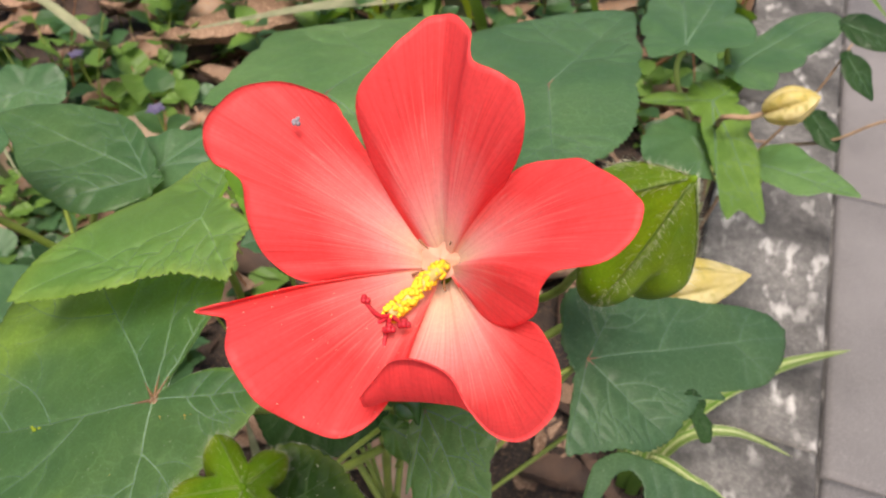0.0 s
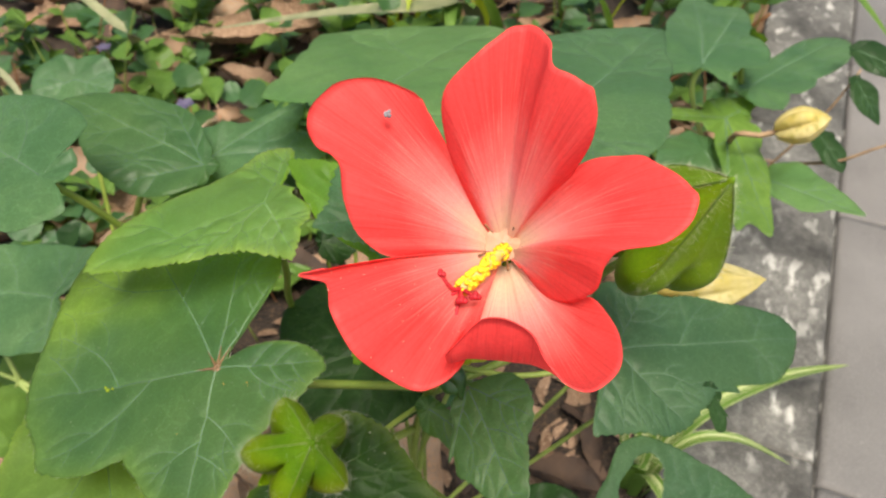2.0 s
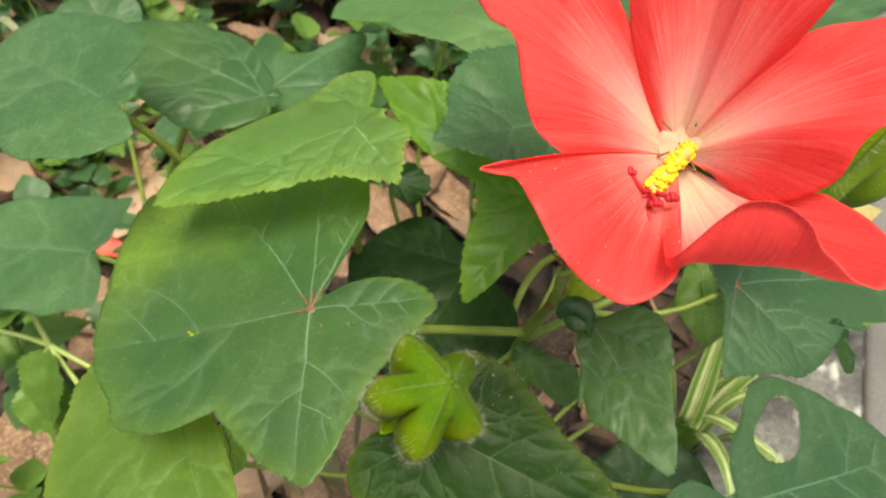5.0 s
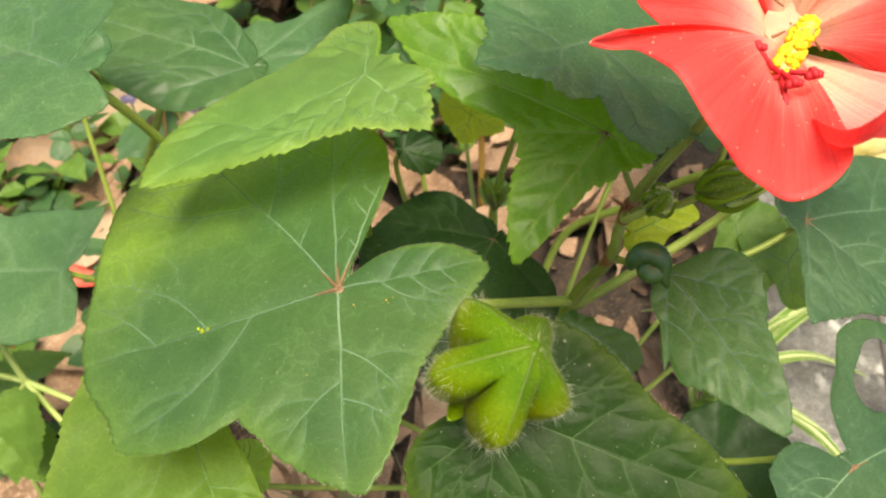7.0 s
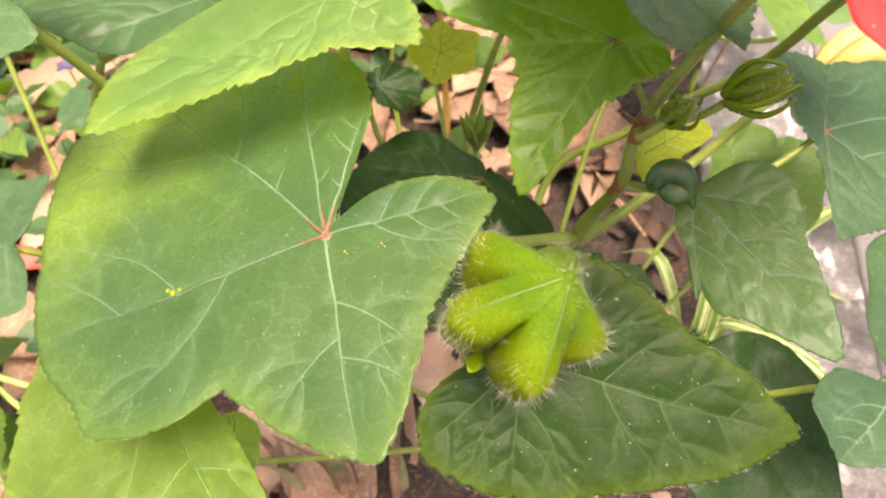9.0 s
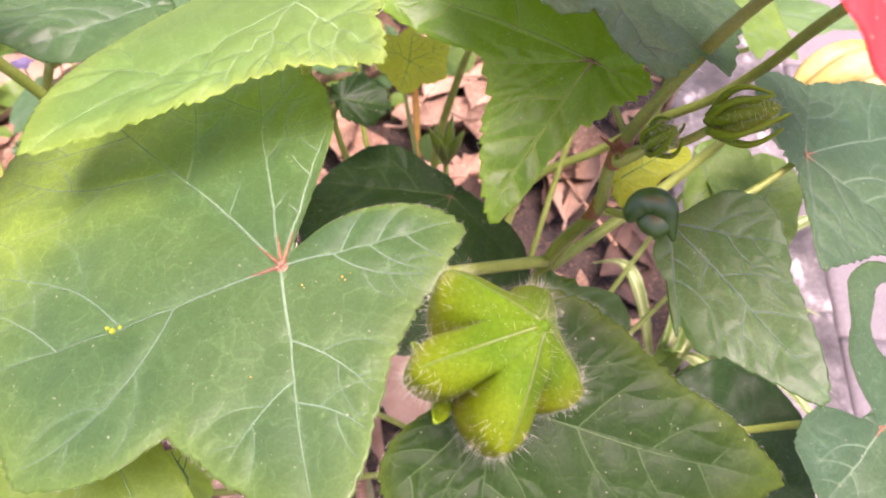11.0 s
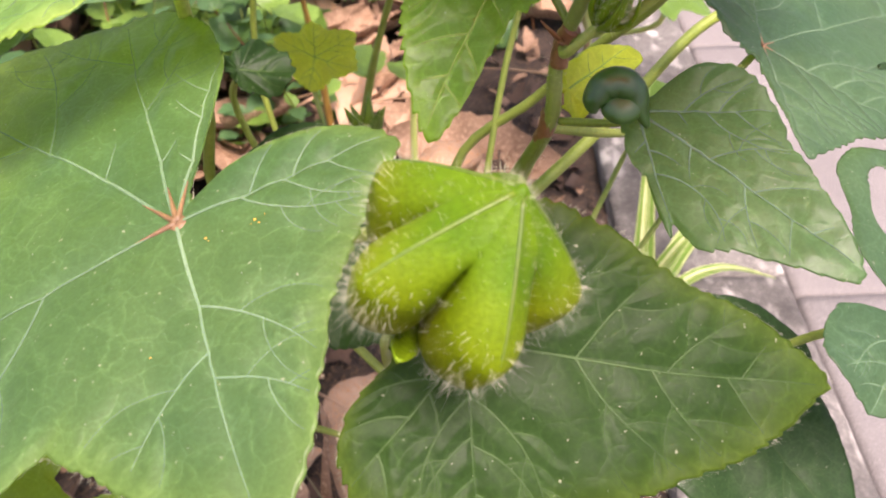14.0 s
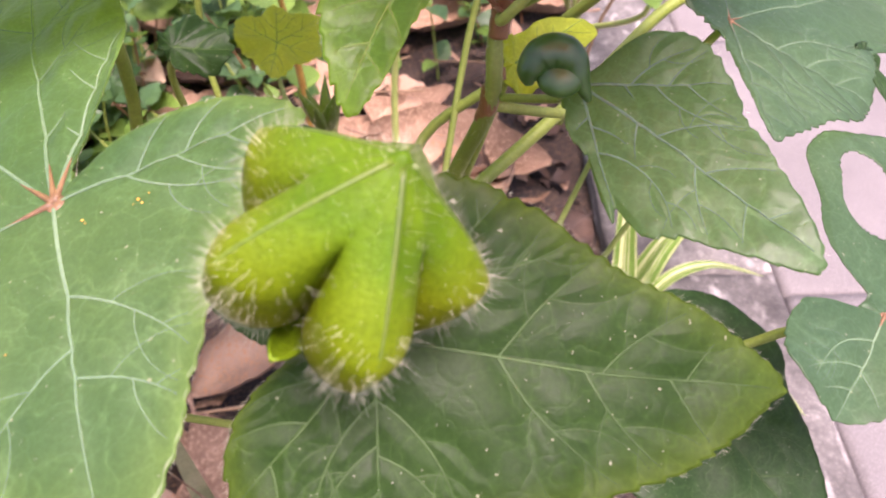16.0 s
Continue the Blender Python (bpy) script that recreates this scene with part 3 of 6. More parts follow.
def slab(length, width, height, seg, rough, seed):
    """A slab with worn rounded top edges, along y."""
    prof = [(-width / 2, -height), (-width / 2, -0.004), (-width / 2 + 0.002, -0.001), (-width / 2 + 0.006, 0)]
    inner = [(-width / 2 + 0.006 + (width - 0.012) * i / 14, 0) for i in range(1, 14)]
    prof = prof + inner + [(-x, z) for x, z in prof[::-1]]
    verts, faces = [], []
    for j in range(seg + 1):
        y = length * (j / seg - 0.5)
        for x, z in prof:
            q = noise.noise((x * 60, y * 60, seed)) + 0.5 * noise.noise((x * 200, y * 200, seed))
            verts.append((x, y, z + (rough * q if z > -0.01 else 0)))
    w = len(prof)
    for j in range(seg):
        for i in range(w - 1):
            a = j * w + i
            faces.append((a, a + w, a + w + 1, a + 1))
    faces.append(tuple(range(w)))
    faces.append(tuple(range(seg * w, (seg + 1) * w))[::-1])
    return verts, faces


turn_edge = -math.atan2(ALONG[0], ALONG[1])
kerb = thing("kerb", (EDGE[0], EDGE[1], 0), "low weathered concrete kerb with dark stains beside the bed", "kerb", kind="structure")
for i in range(-8, 12):
    sv, sf = slab(0.396, 0.10, 0.08, 70, 0.0018, i * 3.1)
    c = EDGE + ALONG * (0.4 * i + 0.11) - ACROSS * 0.052
    b = part("kerb_stone", mesh_of("kerb_stone", sv, sf, CONCRETE), kerb, (c[0], c[1], 0.012))
    b.rotation_euler = (0, 0, turn_edge)
pavement = thing("pavement", (EDGE[0] + 1, EDGE[1], -0.01), "grey concrete paving beside the planted bed", "pavement", kind="structure")
sv, sf = slab(7.85, 2.12, 0.04, 8, 0.0, 0)
c = EDGE + ALONG * 0.87 + ACROSS * 1.06
b = part("mortar_bed", mesh_of("mortar_bed", sv, sf, CONCRETE), pavement, (c[0], c[1], -0.0012))
b.rotation_euler = (0, 0, turn_edge)
for i in range(-10, 16):
    for j in range(0, 7):
        if j < 3 and i % 3 == 0 or j == 0:
            sv, sf = slab(0.2985, 0.2985, 0.05, 44, 0.0006, i * 7 + j * 2.3)
        me = mesh_of("paving_slab", sv, sf, PAVING)
        c = EDGE + ALONG * (0.3 * i + 0.05 + 0.15 * (j % 2)) + ACROSS * (0.152 + 0.3 * j)
        b = part("paving_slab", me, pavement, (c[0], c[1], 0.002))
        b.rotation_euler = (0, 0, turn_edge)

# ---- the plant in front ----
plant = thing("red_hibiscus", (-0.02, 0.15, 0.0), "green hibiscus with one open red flower, buds and a pod", "flowering plant")
STEM_LINE = [(-0.020, 0.150, -0.01), (-0.024, 0.148, 0.12), (-0.022, 0.140, 0.22), (-0.016, 0.134, 0.267), (-0.0123, 0.1228, 0.2941), (-0.010, 0.124, 0.309), (-0.003, 0.115, 0.337), (0.0024, 0.1095, 0.3505)]
tube("stem", STEM_LINE, 0.0019, 0.0010, STEM, plant, 60, 10, "hairy green stem with reddish joints", 0.1)

leaf(plant, (-0.0740, 0.1110, 0.3040), (-0.23, -0.11, 0.97), [(42, 7), (31, 13), (21, 19.5), (11, 26), (2, 30.5), (-5, 32.3), (-13, 30), (-31, 26.5), (-45, 26.3), (-58, 28.5), (-70, 34), (-79, 41), (-85, 45), (-93, 42), (-104, 38.5), (-118, 34.5), (-130, 33), (-137, 43), (-150, 54), (-160, 54), (-169, 58), (180, 61), (164, 64), (150, 70), (140, 76), (123, 68), (102, 56), (83, 51), (73, 42), (65, 29.5), (63, 18), (62, 7), (52, 4)], label="large five-lobed green leaf with pale veins", seed=1, wide=0.00026, main=(68, 92, 125, -176, -89, -1), ruffle=0.6, teeth=0.55, near=True, joint=2, fuzz=900, yellow_tint=0.25, lit_side=(128, 28, 62, 0.6))
leaf(plant, (-0.1200, 0.1194, 0.2664), (-0.05, -0.05, 1.00), [(-44, 22), (-52, 38), (-56, 50), (-65, 58), (-84, 56), (-105, 52), (-120, 46), (-133, 38), (-150, 28), (178, 23), (137, 24), (88, 12)], LEAF_MID, "yellow-green leaf under the large leaf", seed=2, teeth=0.7, vein=VEIN_LIGHT, near=True, yellow_tint=0.4)
leaf(plant, (-0.0651, 0.1519, 0.3281), (-0.20, 0.08, 0.98), [(-161, 55.5), (-170, 50.5), (169, 37.5), (146, 26.5), (112, 27), (88, 32.5), (84, 30), (73, 10), (10, 9.5), (-32, 18), (-45, 19), (-57, 25.5), (-64, 29), (-72, 24.5), (-87, 21.5), (-118, 23.3), (-140, 34), (-152, 43)], LEAF_LIGHT, "light yellow-green young leaf with a toothed rim", seed=3, crinkle=2.2, teeth=0.9, ruffle=1.3, joint=False, main=(-160, -130, 88, -62), vein=VEIN_LIGHT, n=280, near=True, yellow_tint=0.45, fuzz=500)
leaf(plant, (-0.0150, 0.1310, 0.3243), (-0.20, -0.63, 0.75), [(-34, 12), (-75, 9), (-113, 13), (-122, 20), (-129, 34.5), (-133, 34), (-147, 27), (-169, 20), (167, 20), (164, 27), (159, 36), (152, 46), (145, 57), (141, 52), (136, 46), (131, 40), (122, 28), (108, 16), (60, 7), (0, 8)], LEAF_FRESH, "green leaf with a long drooping lobe", seed=4, vein=VEIN_YELLOW, teeth=0.8, wide=0.00022, main=(-133, 149, 172, -36), ruffle=0.6, near=True, fuzz=350, yellow_tint=0.3)
leaf(plant, (-0.0203, 0.1325, 0.3454), (0.30, -0.20, 0.93), [(-157, 28), (-148, 25), (-133, 19), (-99, 16), (-91, 24), (-76, 28), (-51, 26), (-48, 32), (28, 25), (-172, 23)], LEAF_FAR, "blue-green leaf behind the flower", seed=5, teeth=0.8, near=True)
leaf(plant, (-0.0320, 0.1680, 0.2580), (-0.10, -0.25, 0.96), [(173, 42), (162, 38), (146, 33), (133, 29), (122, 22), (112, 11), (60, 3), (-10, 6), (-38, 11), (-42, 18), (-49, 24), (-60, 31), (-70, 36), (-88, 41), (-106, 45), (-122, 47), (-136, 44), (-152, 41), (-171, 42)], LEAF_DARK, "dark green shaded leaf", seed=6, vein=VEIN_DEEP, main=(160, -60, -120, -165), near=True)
leaf(plant, (-0.0436, 0.0836, 0.2957), (-0.10, -0.60, 0.79), [(69, 19), (47, 21.5), (28, 23.5), (10, 26), (-4, 31), (-12, 38.5), (-18, 44), (-22, 48), (-24.5, 51), (-28, 47), (-34, 43.5), (-42, 38.5), (-50, 33), (-68, 27), (-105, 24), (-128, 24), (-144, 24.5), (-156, 22), (-168, 17.5), (178, 10), (120, 10)], LEAF_DEEP, "pointed dark green shaded leaf under the pod", seed=7, vein=VEIN_DEEP, ruffle=0.6, main=(-25, -104, -147, 30), fuzz=900, teeth=0.6, near=True, yellow_tint=0.45)
leaf(plant, (-0.0050, 0.1080, 0.3040), (-0.30, -0.30, 0.90), [(40, 2), (25, 4), (17, 11.8), (4, 15.7), (-12, 18.5), (-21, 19.4), (-42, 22), (-53, 27.5), (-61, 34), (-66, 38.5), (-69, 40), (-73, 36), (-77, 32), (-85, 26.5), (-96, 24), (-103.5, 22.6), (-101, 19), (-101, 16), (-110, 11), (-126, 8), (-145, 4.5), (150, 2)], LEAF, "small pointed green leaf", seed=8, wide=0.00024, ruffle=0.35, droop=1.0, main=(-67, -102, -27), fuzz=260, teeth=0.45, near=True)
leaf(plant, (0.0400, 0.1330, 0.2910), (0.28, -0.28, 0.92), [(101, 22), (84, 24), (62, 23), (45, 30), (28, 49), (19, 70), (14, 75), (6, 69), (-2, 60), (-10, 48), (-9, 40), (-14, 36), (-29, 33), (-43, 32), (-58, 30), (-75, 26), (-96, 27), (-108, 29.5), (-112, 18), (-118, 11), (-135, 6), (168, 7), (130, 12)], LEAF_BLUE, "broad blue-green leaf over the kerb", seed=9, ruffle=0.6, main=(12, -42, -107, 59), teeth=0.6, near=True)
leaf(plant, (0.0321, 0.0764, 0.2725), (0.22, -0.30, 0.93), [(147, 4), (154, 14), (-179, 22), (-149, 22), (-112, 14), (-63, 21), (-24, 38), (-4, 51), (16, 59), (24, 52), (39, 44), (53, 41), (66, 38), (76, 32), (80, 22), (110, 4)], LEAF_BLUE, "blue-green leaf with a hole eaten through it", seed=10, hole=(0.0142, 0.0195, 0.0098, 0.0062, radians(60)), n=320)
leaf(plant, (-0.0385, 0.2103, 0.3289), (0.00, 0.20, 0.98), [(-172, 39), (160, 38), (137, 47), (123, 59), (113, 80), (96, 84), (79, 98), (66, 121), (58, 90), (52, 76), (30, 50), (4, 40), (-57, 61), (-63, 50), (-72, 43), (-94, 26), (-156, 24)], LEAF_SOFT, "broad light green leaf behind the flower", seed=11, ruffle=0.4, teeth=0.7, wide=0.0002, near=True)
leaf(plant, (0.0305, 0.1944, 0.3419), (-0.03, 0.15, 0.99), [(142, 30), (117, 51), (101, 54), (87, 60), (72, 68), (61, 79), (54, 60), (48, 49), (25, 32), (-7, 25), (-40, 29), (-64, 38), (-82, 45), (-94, 48), (-106, 47), (-123, 40), (-170, 26)], LEAF_FAR, "broad blue-green leaf behind the flower", seed=12, ruffle=0.4, teeth=0.7, wide=0.0002, near=True)

# ---- the flower ----
C = np.array([0.0007, 0.1037, 0.3602])
AXIS = np.array([-0.1747, -0.4506, 0.8754])
FX = np.array([1.0, 0, 0]) - AXIS[0] * AXIS
FX /= np.linalg.norm(FX)
FY = np.cross(AXIS, FX)


def bloom(deg, r, h):
    """A place by its turn round the flower's axis, and millimetres out and up."""
    return (math.cos(radians(deg)) * FX + math.sin(radians(deg)) * FY) * r / 1000 + AXIS * h / 1000


def petal(rim, mid=None, seed=0, lift=0.0, bend=0.62, n=72, k=26):
    edge = spline([bloom(*q) for q in rim], n)
    if mid:
        mids = spline([bloom(*q) for q in mid], n)
    else:
        flat = edge - np.outer(edge @ AXIS, AXIS)
        mids = 0.5 * flat + np.outer(bend * (edge @ AXIS), AXIS)
    rng = np.random.RandomState(seed)
    verts, faces, uv = [], [], []
    for j in range(k):
        s = 0.05 + 0.95 * j / (k - 1)
        for i in range(n):
            e, m = edge[i], mids[i]
            # a curve from the throat through the middle to the rim
            p = s * (2 * s - 1) * e + 4 * s * (1 - s) * m
            u = i / (n - 1)
            p = p + AXIS * (lift * s * (1 - s) * 4 + 0.0005 * s * s * math.sin(23 * u + seed) + 0.00025 * s * math.sin(71 * u + 2 * seed + 3 * s))
            verts.append(p)
            uv.append((u + seed * 1.37, s))
    for j in range(k - 1):
        for i in range(n - 1):
            a = j * n + i
            faces.append((a, a + 1, a + n + 1, a + n))
    me = mesh_of("petal", verts, faces, PETAL)
    lay = me.uv_layers.new(name="along")
    for lp in me.loops:
        lay.data[lp.index].uv = uv[lp.vertex_index]
    return me


cup = []
cupf = []
for j in range(9):
    s = j / 8
    for i in range(20):
        a = 2 * math.pi * i / 20
        cup.append((math.cos(a) * FX + math.sin(a) * FY) * (0.0022 + 0.0048 * s**1.5) + AXIS * (-0.011 + 0.0115 * s))
for j in range(8):
    for i in range(20):
        a, b = j * 20 + i, j * 20 + (i + 1) % 20
        cupf.append((a, b, b + 20, a + 20))
cupf.append(tuple(range(20))[::-1])
flower = part("flower", mesh_of("flower", cup, cupf, BUD), plant, C, "wide open red five-petalled flower with a pale throat")
PETALS = [
    ([(124, 18.9, 22), (123, 22.6, 28), (124, 27.1, 32), (134, 34.4, 33.5), (146, 36.9, 36), (157, 36.1, 38), (164, 32.5, 37), (166, 28.5, 34), (-179, 26.6, 32), (-169, 25.4, 26), (-161, 21.6, 20.5), (-161, 12, 11)], None, 0.0),
    ([(138, 4.0, 4), (135, 8.0, 10), (123, 16.8, 25), (112, 21.6, 35), (92, 25.0, 39), (82, 29.2, 40), (75, 30.8, 40), (65, 27.1, 42), (57, 22.0, 44), (43, 22.8, 44), (34, 22.7, 44), (25, 20.9, 38), (23, 17.1, 28), (26, 9.4, 12)], None, 0.0006),
    ([(28, 9.4, 11), (27, 17.6, 26), (17, 26.0, 31), (8, 29.6, 34), (-2, 33.8, 37), (-7, 35.2, 38.5), (-15, 34.0, 38), (-22, 30.6, 37), (-27, 25.6, 36), (-34, 24.0, 33), (-41, 24.4, 26), (-49, 21.3, 18), (-55, 16.0, 12), (-56, 10.1, 8)], None, 0.0012),
    ([(-49, 21.3, 18), (-42, 24.5, 22), (-48, 32.6, 29), (-55, 37.6, 36), (-63, 39.2, 40), (-68, 37.4, 41), (-71, 32.9, 42), (-73, 28.2, 44), (-83, 25.2, 44.5), (-92, 26.0, 42), (-103, 29.3, 33), (-104, 16.1, 10)],
     [(-52, 12, 8), (-50, 14, 10), (-52, 19, 14), (-57, 23, 18), (-63, 26, 20), (-68, 27, 22), (-73, 27, 23), (-79, 27, 23), (-88, 26.5, 23), (-97, 26, 23), (-103, 24, 20), (-104, 10, 6)], 0.0),
    ([(-104, 16.1, 10), (-98, 26.6, 24), (-103, 32.5, 26), (-110, 35.9, 27), (-119, 36.3, 31), (-127, 35.9, 36), (-139, 33.4, 39), (-150, 32.3, 35), (-155, 36.1, 35), (-154, 31.6, 34), (-161, 25.7, 22), (-162, 17.9, 14), (-162, 12.8, 9)], None, -0.0006),
]
for i, (rim, mid, up) in enumerate(PETALS):
    ob = part("petal", petal(rim, mid, i, up), flower, C)
    sol = ob.modifiers.new("thickness", "SOLIDIFY")
    sol.thickness, sol.offset, sol.use_rim_only = 0.0003, -1, True
tv, tf = [], []
for j in range(8):
    for i in range(24):
        a, r = 2 * math.pi * i / 24, 0.0002 + 0.0036 * j / 7
        tv.append((math.cos(a) * FX + math.sin(a) * FY) * r + AXIS * (0.0062 + 0.0004 * math.cos(5 * a) * j / 7 - 0.0012 * (j / 7) * max(0, -math.sin(a))))
for j in range(7):
    for i in range(24):
        a, b = j * 24 + i, j * 24 + (i + 1) % 24
        tf.append((a, b, b + 24, a + 24))
part("throat", mesh_of("throat", tv, tf, CREAM), flower, C, "cream throat of the flower")
# the column with its anthers and the five stigmas
col_a, col_b = bloom(-76, 3.0, 10), bloom(-118, 14.4, 16.4)
tv, tf = tube_data([bloom(0, 0, 0), col_a, 0.5 * (col_a + col_b), col_b], 0.0014, 0.0009, 14, 8)
part("column", mesh_of("column", tv, tf, YELLOW), flower, C, "pale yellow column in the throat")
rng = np.random.RandomState(4)
av, af = [], []
ICO = [(0, 0, 1), (0.894, 0, 0.447), (0.276, 0.851, 0.447), (-0.724, 0.526, 0.447), (-0.724, -0.526, 0.447), (0.276, -0.851, 0.447), (0.724, 0.526, -0.447), (-0.276, 0.851, -0.447), (-0.894, 0, -0.447), (-0.276, -0.851, -0.447), (0.724, -0.526, -0.447), (0, 0, -1)]
ICOF = [(0, 1, 2), (0, 2, 3), (0, 3, 4), (0, 4, 5), (0, 5, 1), (1, 6, 2), (2, 7, 3), (3, 8, 4), (4, 9, 5), (5, 10, 1), (6, 7, 2), (7, 8, 3), (8, 9, 4), (9, 10, 5), (10, 6, 1), (6, 11, 7), (7, 11, 8), (8, 11, 9), (9, 11, 10), (10, 11, 6)]


def balls(places, sizes):
    v, f = [], []
    for p, s in zip(places, sizes):
        o = len(v)
        v += [np.array(p) + s * np.array(q) for q in ICO]
        f += [tuple(i + o for i in t) for t in ICOF]
    return v, f


spots = []
for i in range(230):
    u = rng.rand()
    d = rng.randn(3)
    spots.append(col_a + u * (col_b - col_a) + 0.0014 * d / np.linalg.norm(d))
av, af = balls(spots, 0.0004 + 0.0003 * rng.rand(230))
part("anther_mass", mesh_of("anther_mass", av, af, POLLEN), flower, C, "bright yellow anthers", "stuff")
for deg, r, h, big in ((-133, 15.0, 20.5, 1), (-132, 19.0, 19.3, 1), (-111, 22.0, 17.5, 1), (-112, 16.9, 18.5, 1.15), (-104, 15.4, 18.6, 1.15)):
    e = bloom(deg, r, h)
    m = 0.55 * col_b + 0.45 * e + AXIS * 0.0003 - 0.0012 * FY * (deg < -120)
    tv, tf = tube_data([col_b, m, e], 0.0004, 0.0004, 10, 6)
    bv, bf = balls([e, e + 0.0004 * AXIS, e + 0.0006 * FX, e - 0.0006 * FX, e + 0.0006 * FY], [0.00062 * big] * 5)
    o = len(tv)
    part("stigma", mesh_of("stigma", tv + bv, tf + [tuple(i + o for i in q) for q in bf], STIGMA), flower, C, "dark crimson stigma")
for i in range(5):
    a = radians(62 + 72 * i)
    way = math.cos(a) * FX + math.sin(a) * FY
    c = 0.0008 * FX - 0.0014 * FY + 0.0094 * AXIS
    tv, tf = tube_data([c + 0.0034 * way, c + 0.0046 * way + 0.0003 * AXIS, c + 0.0058 * way + 0.0008 * AXIS], 0.00014, 0.0003, 6, 5)
    part("slit", mesh_of("slit", tv, tf, STEM_RED), flower, C, "dark slit in the throat")
# a bird dropping on one petal, and pollen dusted over another
rng = np.random.RandomState(17)
p = np.array((-0.024, 0.106, 0.3936)) - C
v, f = balls([p + 0.0009 * (rng.rand() - 0.5) * FX + 0.0012 * (rng.rand() - 0.5) * FY for i in range(9)], 0.0003 + 0.0003 * rng.rand(9))
GREY = speckled("grey dropping", (0.22, 0.2, 0.22), (0.38, 0.36, 0.38), 300, 2500, 0.8, 0.4, 0.0003)
part("dropping", mesh_of("dropping", v, f, GREY), flower, C, "small grey dropping on a petal")
seat = np.array([tuple(q.co) for q in bpy.data.meshes["petal.004"].vertices])
pick = seat[rng.randint(72 * 12, 72 * 26, 90)]
v, f = balls(pick[:60] + AXIS * 0.00005, 0.00006 + 0.00008 * rng.rand(60))
part("pollen_dust", mesh_of("pollen_dust", v, f, CREAM), flower, C, "yellow pollen grains", "stuff")


# ---- pod and buds ----
def capsule(base, apex, radius, toward, depth, lobes=5, belly=0.35, sharp=1.0, n=100, k=40, point=1.0, bow=1.6, cleft=0.5, keel=0.0):
    """A lobed fruit: rounded behind, drawn to a point ahead. Returns verts, faces, and hair roots and their normals."""
    base, apex = np.array(base, float), np.array(apex, float)
    ax = (apex - base) / np.linalg.norm(apex - base)
    ln = np.linalg.norm(apex - base)
    x = np.array(toward, float) - base
    x -= (x @ ax) * ax
    x /= np.linalg.norm(x)
    y = np.cross(ax, x)
    verts, faces = [], []
    for j in range(k):
        v = j / (k - 1)
        if v < belly:
            g = math.sqrt(max(0.0, 1 - ((belly - v) / belly) ** 2))
        else:
            w = (v - belly) / (1 - belly)
            g = (1 - w**bow) ** point
        g = max(g, 0.03)
        for i in range(n):
            a = 2 * math.pi * i / n
            off = abs(math.remainder(a, 2 * math.pi / lobes))
            c = (1 - keel) * abs(math.cos(lobes * a / 2)) ** sharp + keel * (1 - off * lobes / math.pi)
            facet = math.cos(math.pi / lobes) / math.cos(math.pi / lobes - off) - 0.05 * math.sin(lobes * off)
            m = min(1.0, max(0.0, (g - cleft) / (1.02 - cleft))) if v > belly else 1.0
            m = m * m * (3 - 2 * m)
            f = facet * (1 - m) + m * (1 - depth * (1 - c))
            # each lobe bulges back past the middle
            back = -0.16 * ln * c * max(0, 1 - v / belly) if v < belly else 0
            verts.append(ax * (v * ln + back) + radius * g * f * (math.cos(a) * x + math.sin(a) * y))
    for j in range(k - 1):
        for i in range(n):
            a, b = j * n + i, j * n + (i + 1) % n
            faces.append((a, b, b + n, a + n))
    faces.append(tuple(range(n))[::-1])
    faces.append(tuple(range((k - 1) * n, k * n)))
    return verts, faces, (ax, x, y)


def hairy(ob_parent, verts, n, k, place, count, length, seed, ridge_only=False, lobes=5, fine=0.000022, upto=1.0, spread=0.03):
    rng = np.random.RandomState(seed)
    v = np.array(verts)
    mid = v.mean(0)
    pts, nrm = [], []
    while len(pts) < count:
        j, i = rng.randint(2, int(upto * (k - 2))), rng.randint(0, n)
        if ridge_only:
            i = int(round((rng.randint(lobes) / lobes) * n + rng.randn() * spread * n)) % n
        a, b, c = v[j * n + i], v[j * n + (i + 1) % n], v[(j + 1) * n + i]
        d = np.cross(b - a, c - a)
        if np.linalg.norm(d) < 1e-14:
            continue
        d /= np.linalg.norm(d)
        if d @ (a - mid) < 0:
            d = -d
        pts.append(a + rng.rand() * (b - a) + rng.rand() * (c - a))
        nrm.append(d)
    hv, hf = hairs_data(pts, nrm, length, fine, rng)
    part("fuzz", mesh_of("fuzz", hv, hf, HAIR), ob_parent, place, "fine white hairs", "stuff")


def ridges(parent, verts, n, k, place, lobes, first, r):
    """A raised seam along the crest of each lobe, from its belly to the tip."""
    v = np.array(verts)
    for q in range(lobes):
        i = int(round(q * n / lobes)) % n
        tv, tf = tube_data([v[j * n + i] * (1 - 0.75 * r / max(np.linalg.norm(v[j * n + i]), 0.004)) for j in range(first, k, 3)], 0.7 * r, r, 24, 8)
        part("ridge", mesh_of("ridge", tv, tf, RIDGE), parent, place, "paler raised seam")


POD_BASE, POD_TIP = (-0.0484, 0.0822, 0.3070), (-0.0402, 0.0755, 0.3268)
pv, pf, frame_pod = capsule(POD_BASE, POD_TIP, 0.0138, (-0.058, 0.078, 0.315), 0.65, belly=0.45, sharp=0.5, point=1.0, bow=1.35, n=140, cleft=0.40, keel=0.3)
pod = part("seed_pod", mesh_of("seed_pod", pv, pf, POD), plant, POD_BASE, "five-lobed yellow-green hairy seed pod")
ripe = np.clip((0.74 - np.repeat(np.linspace(0, 1, 40), 140)) / 0.5, 0, 1)
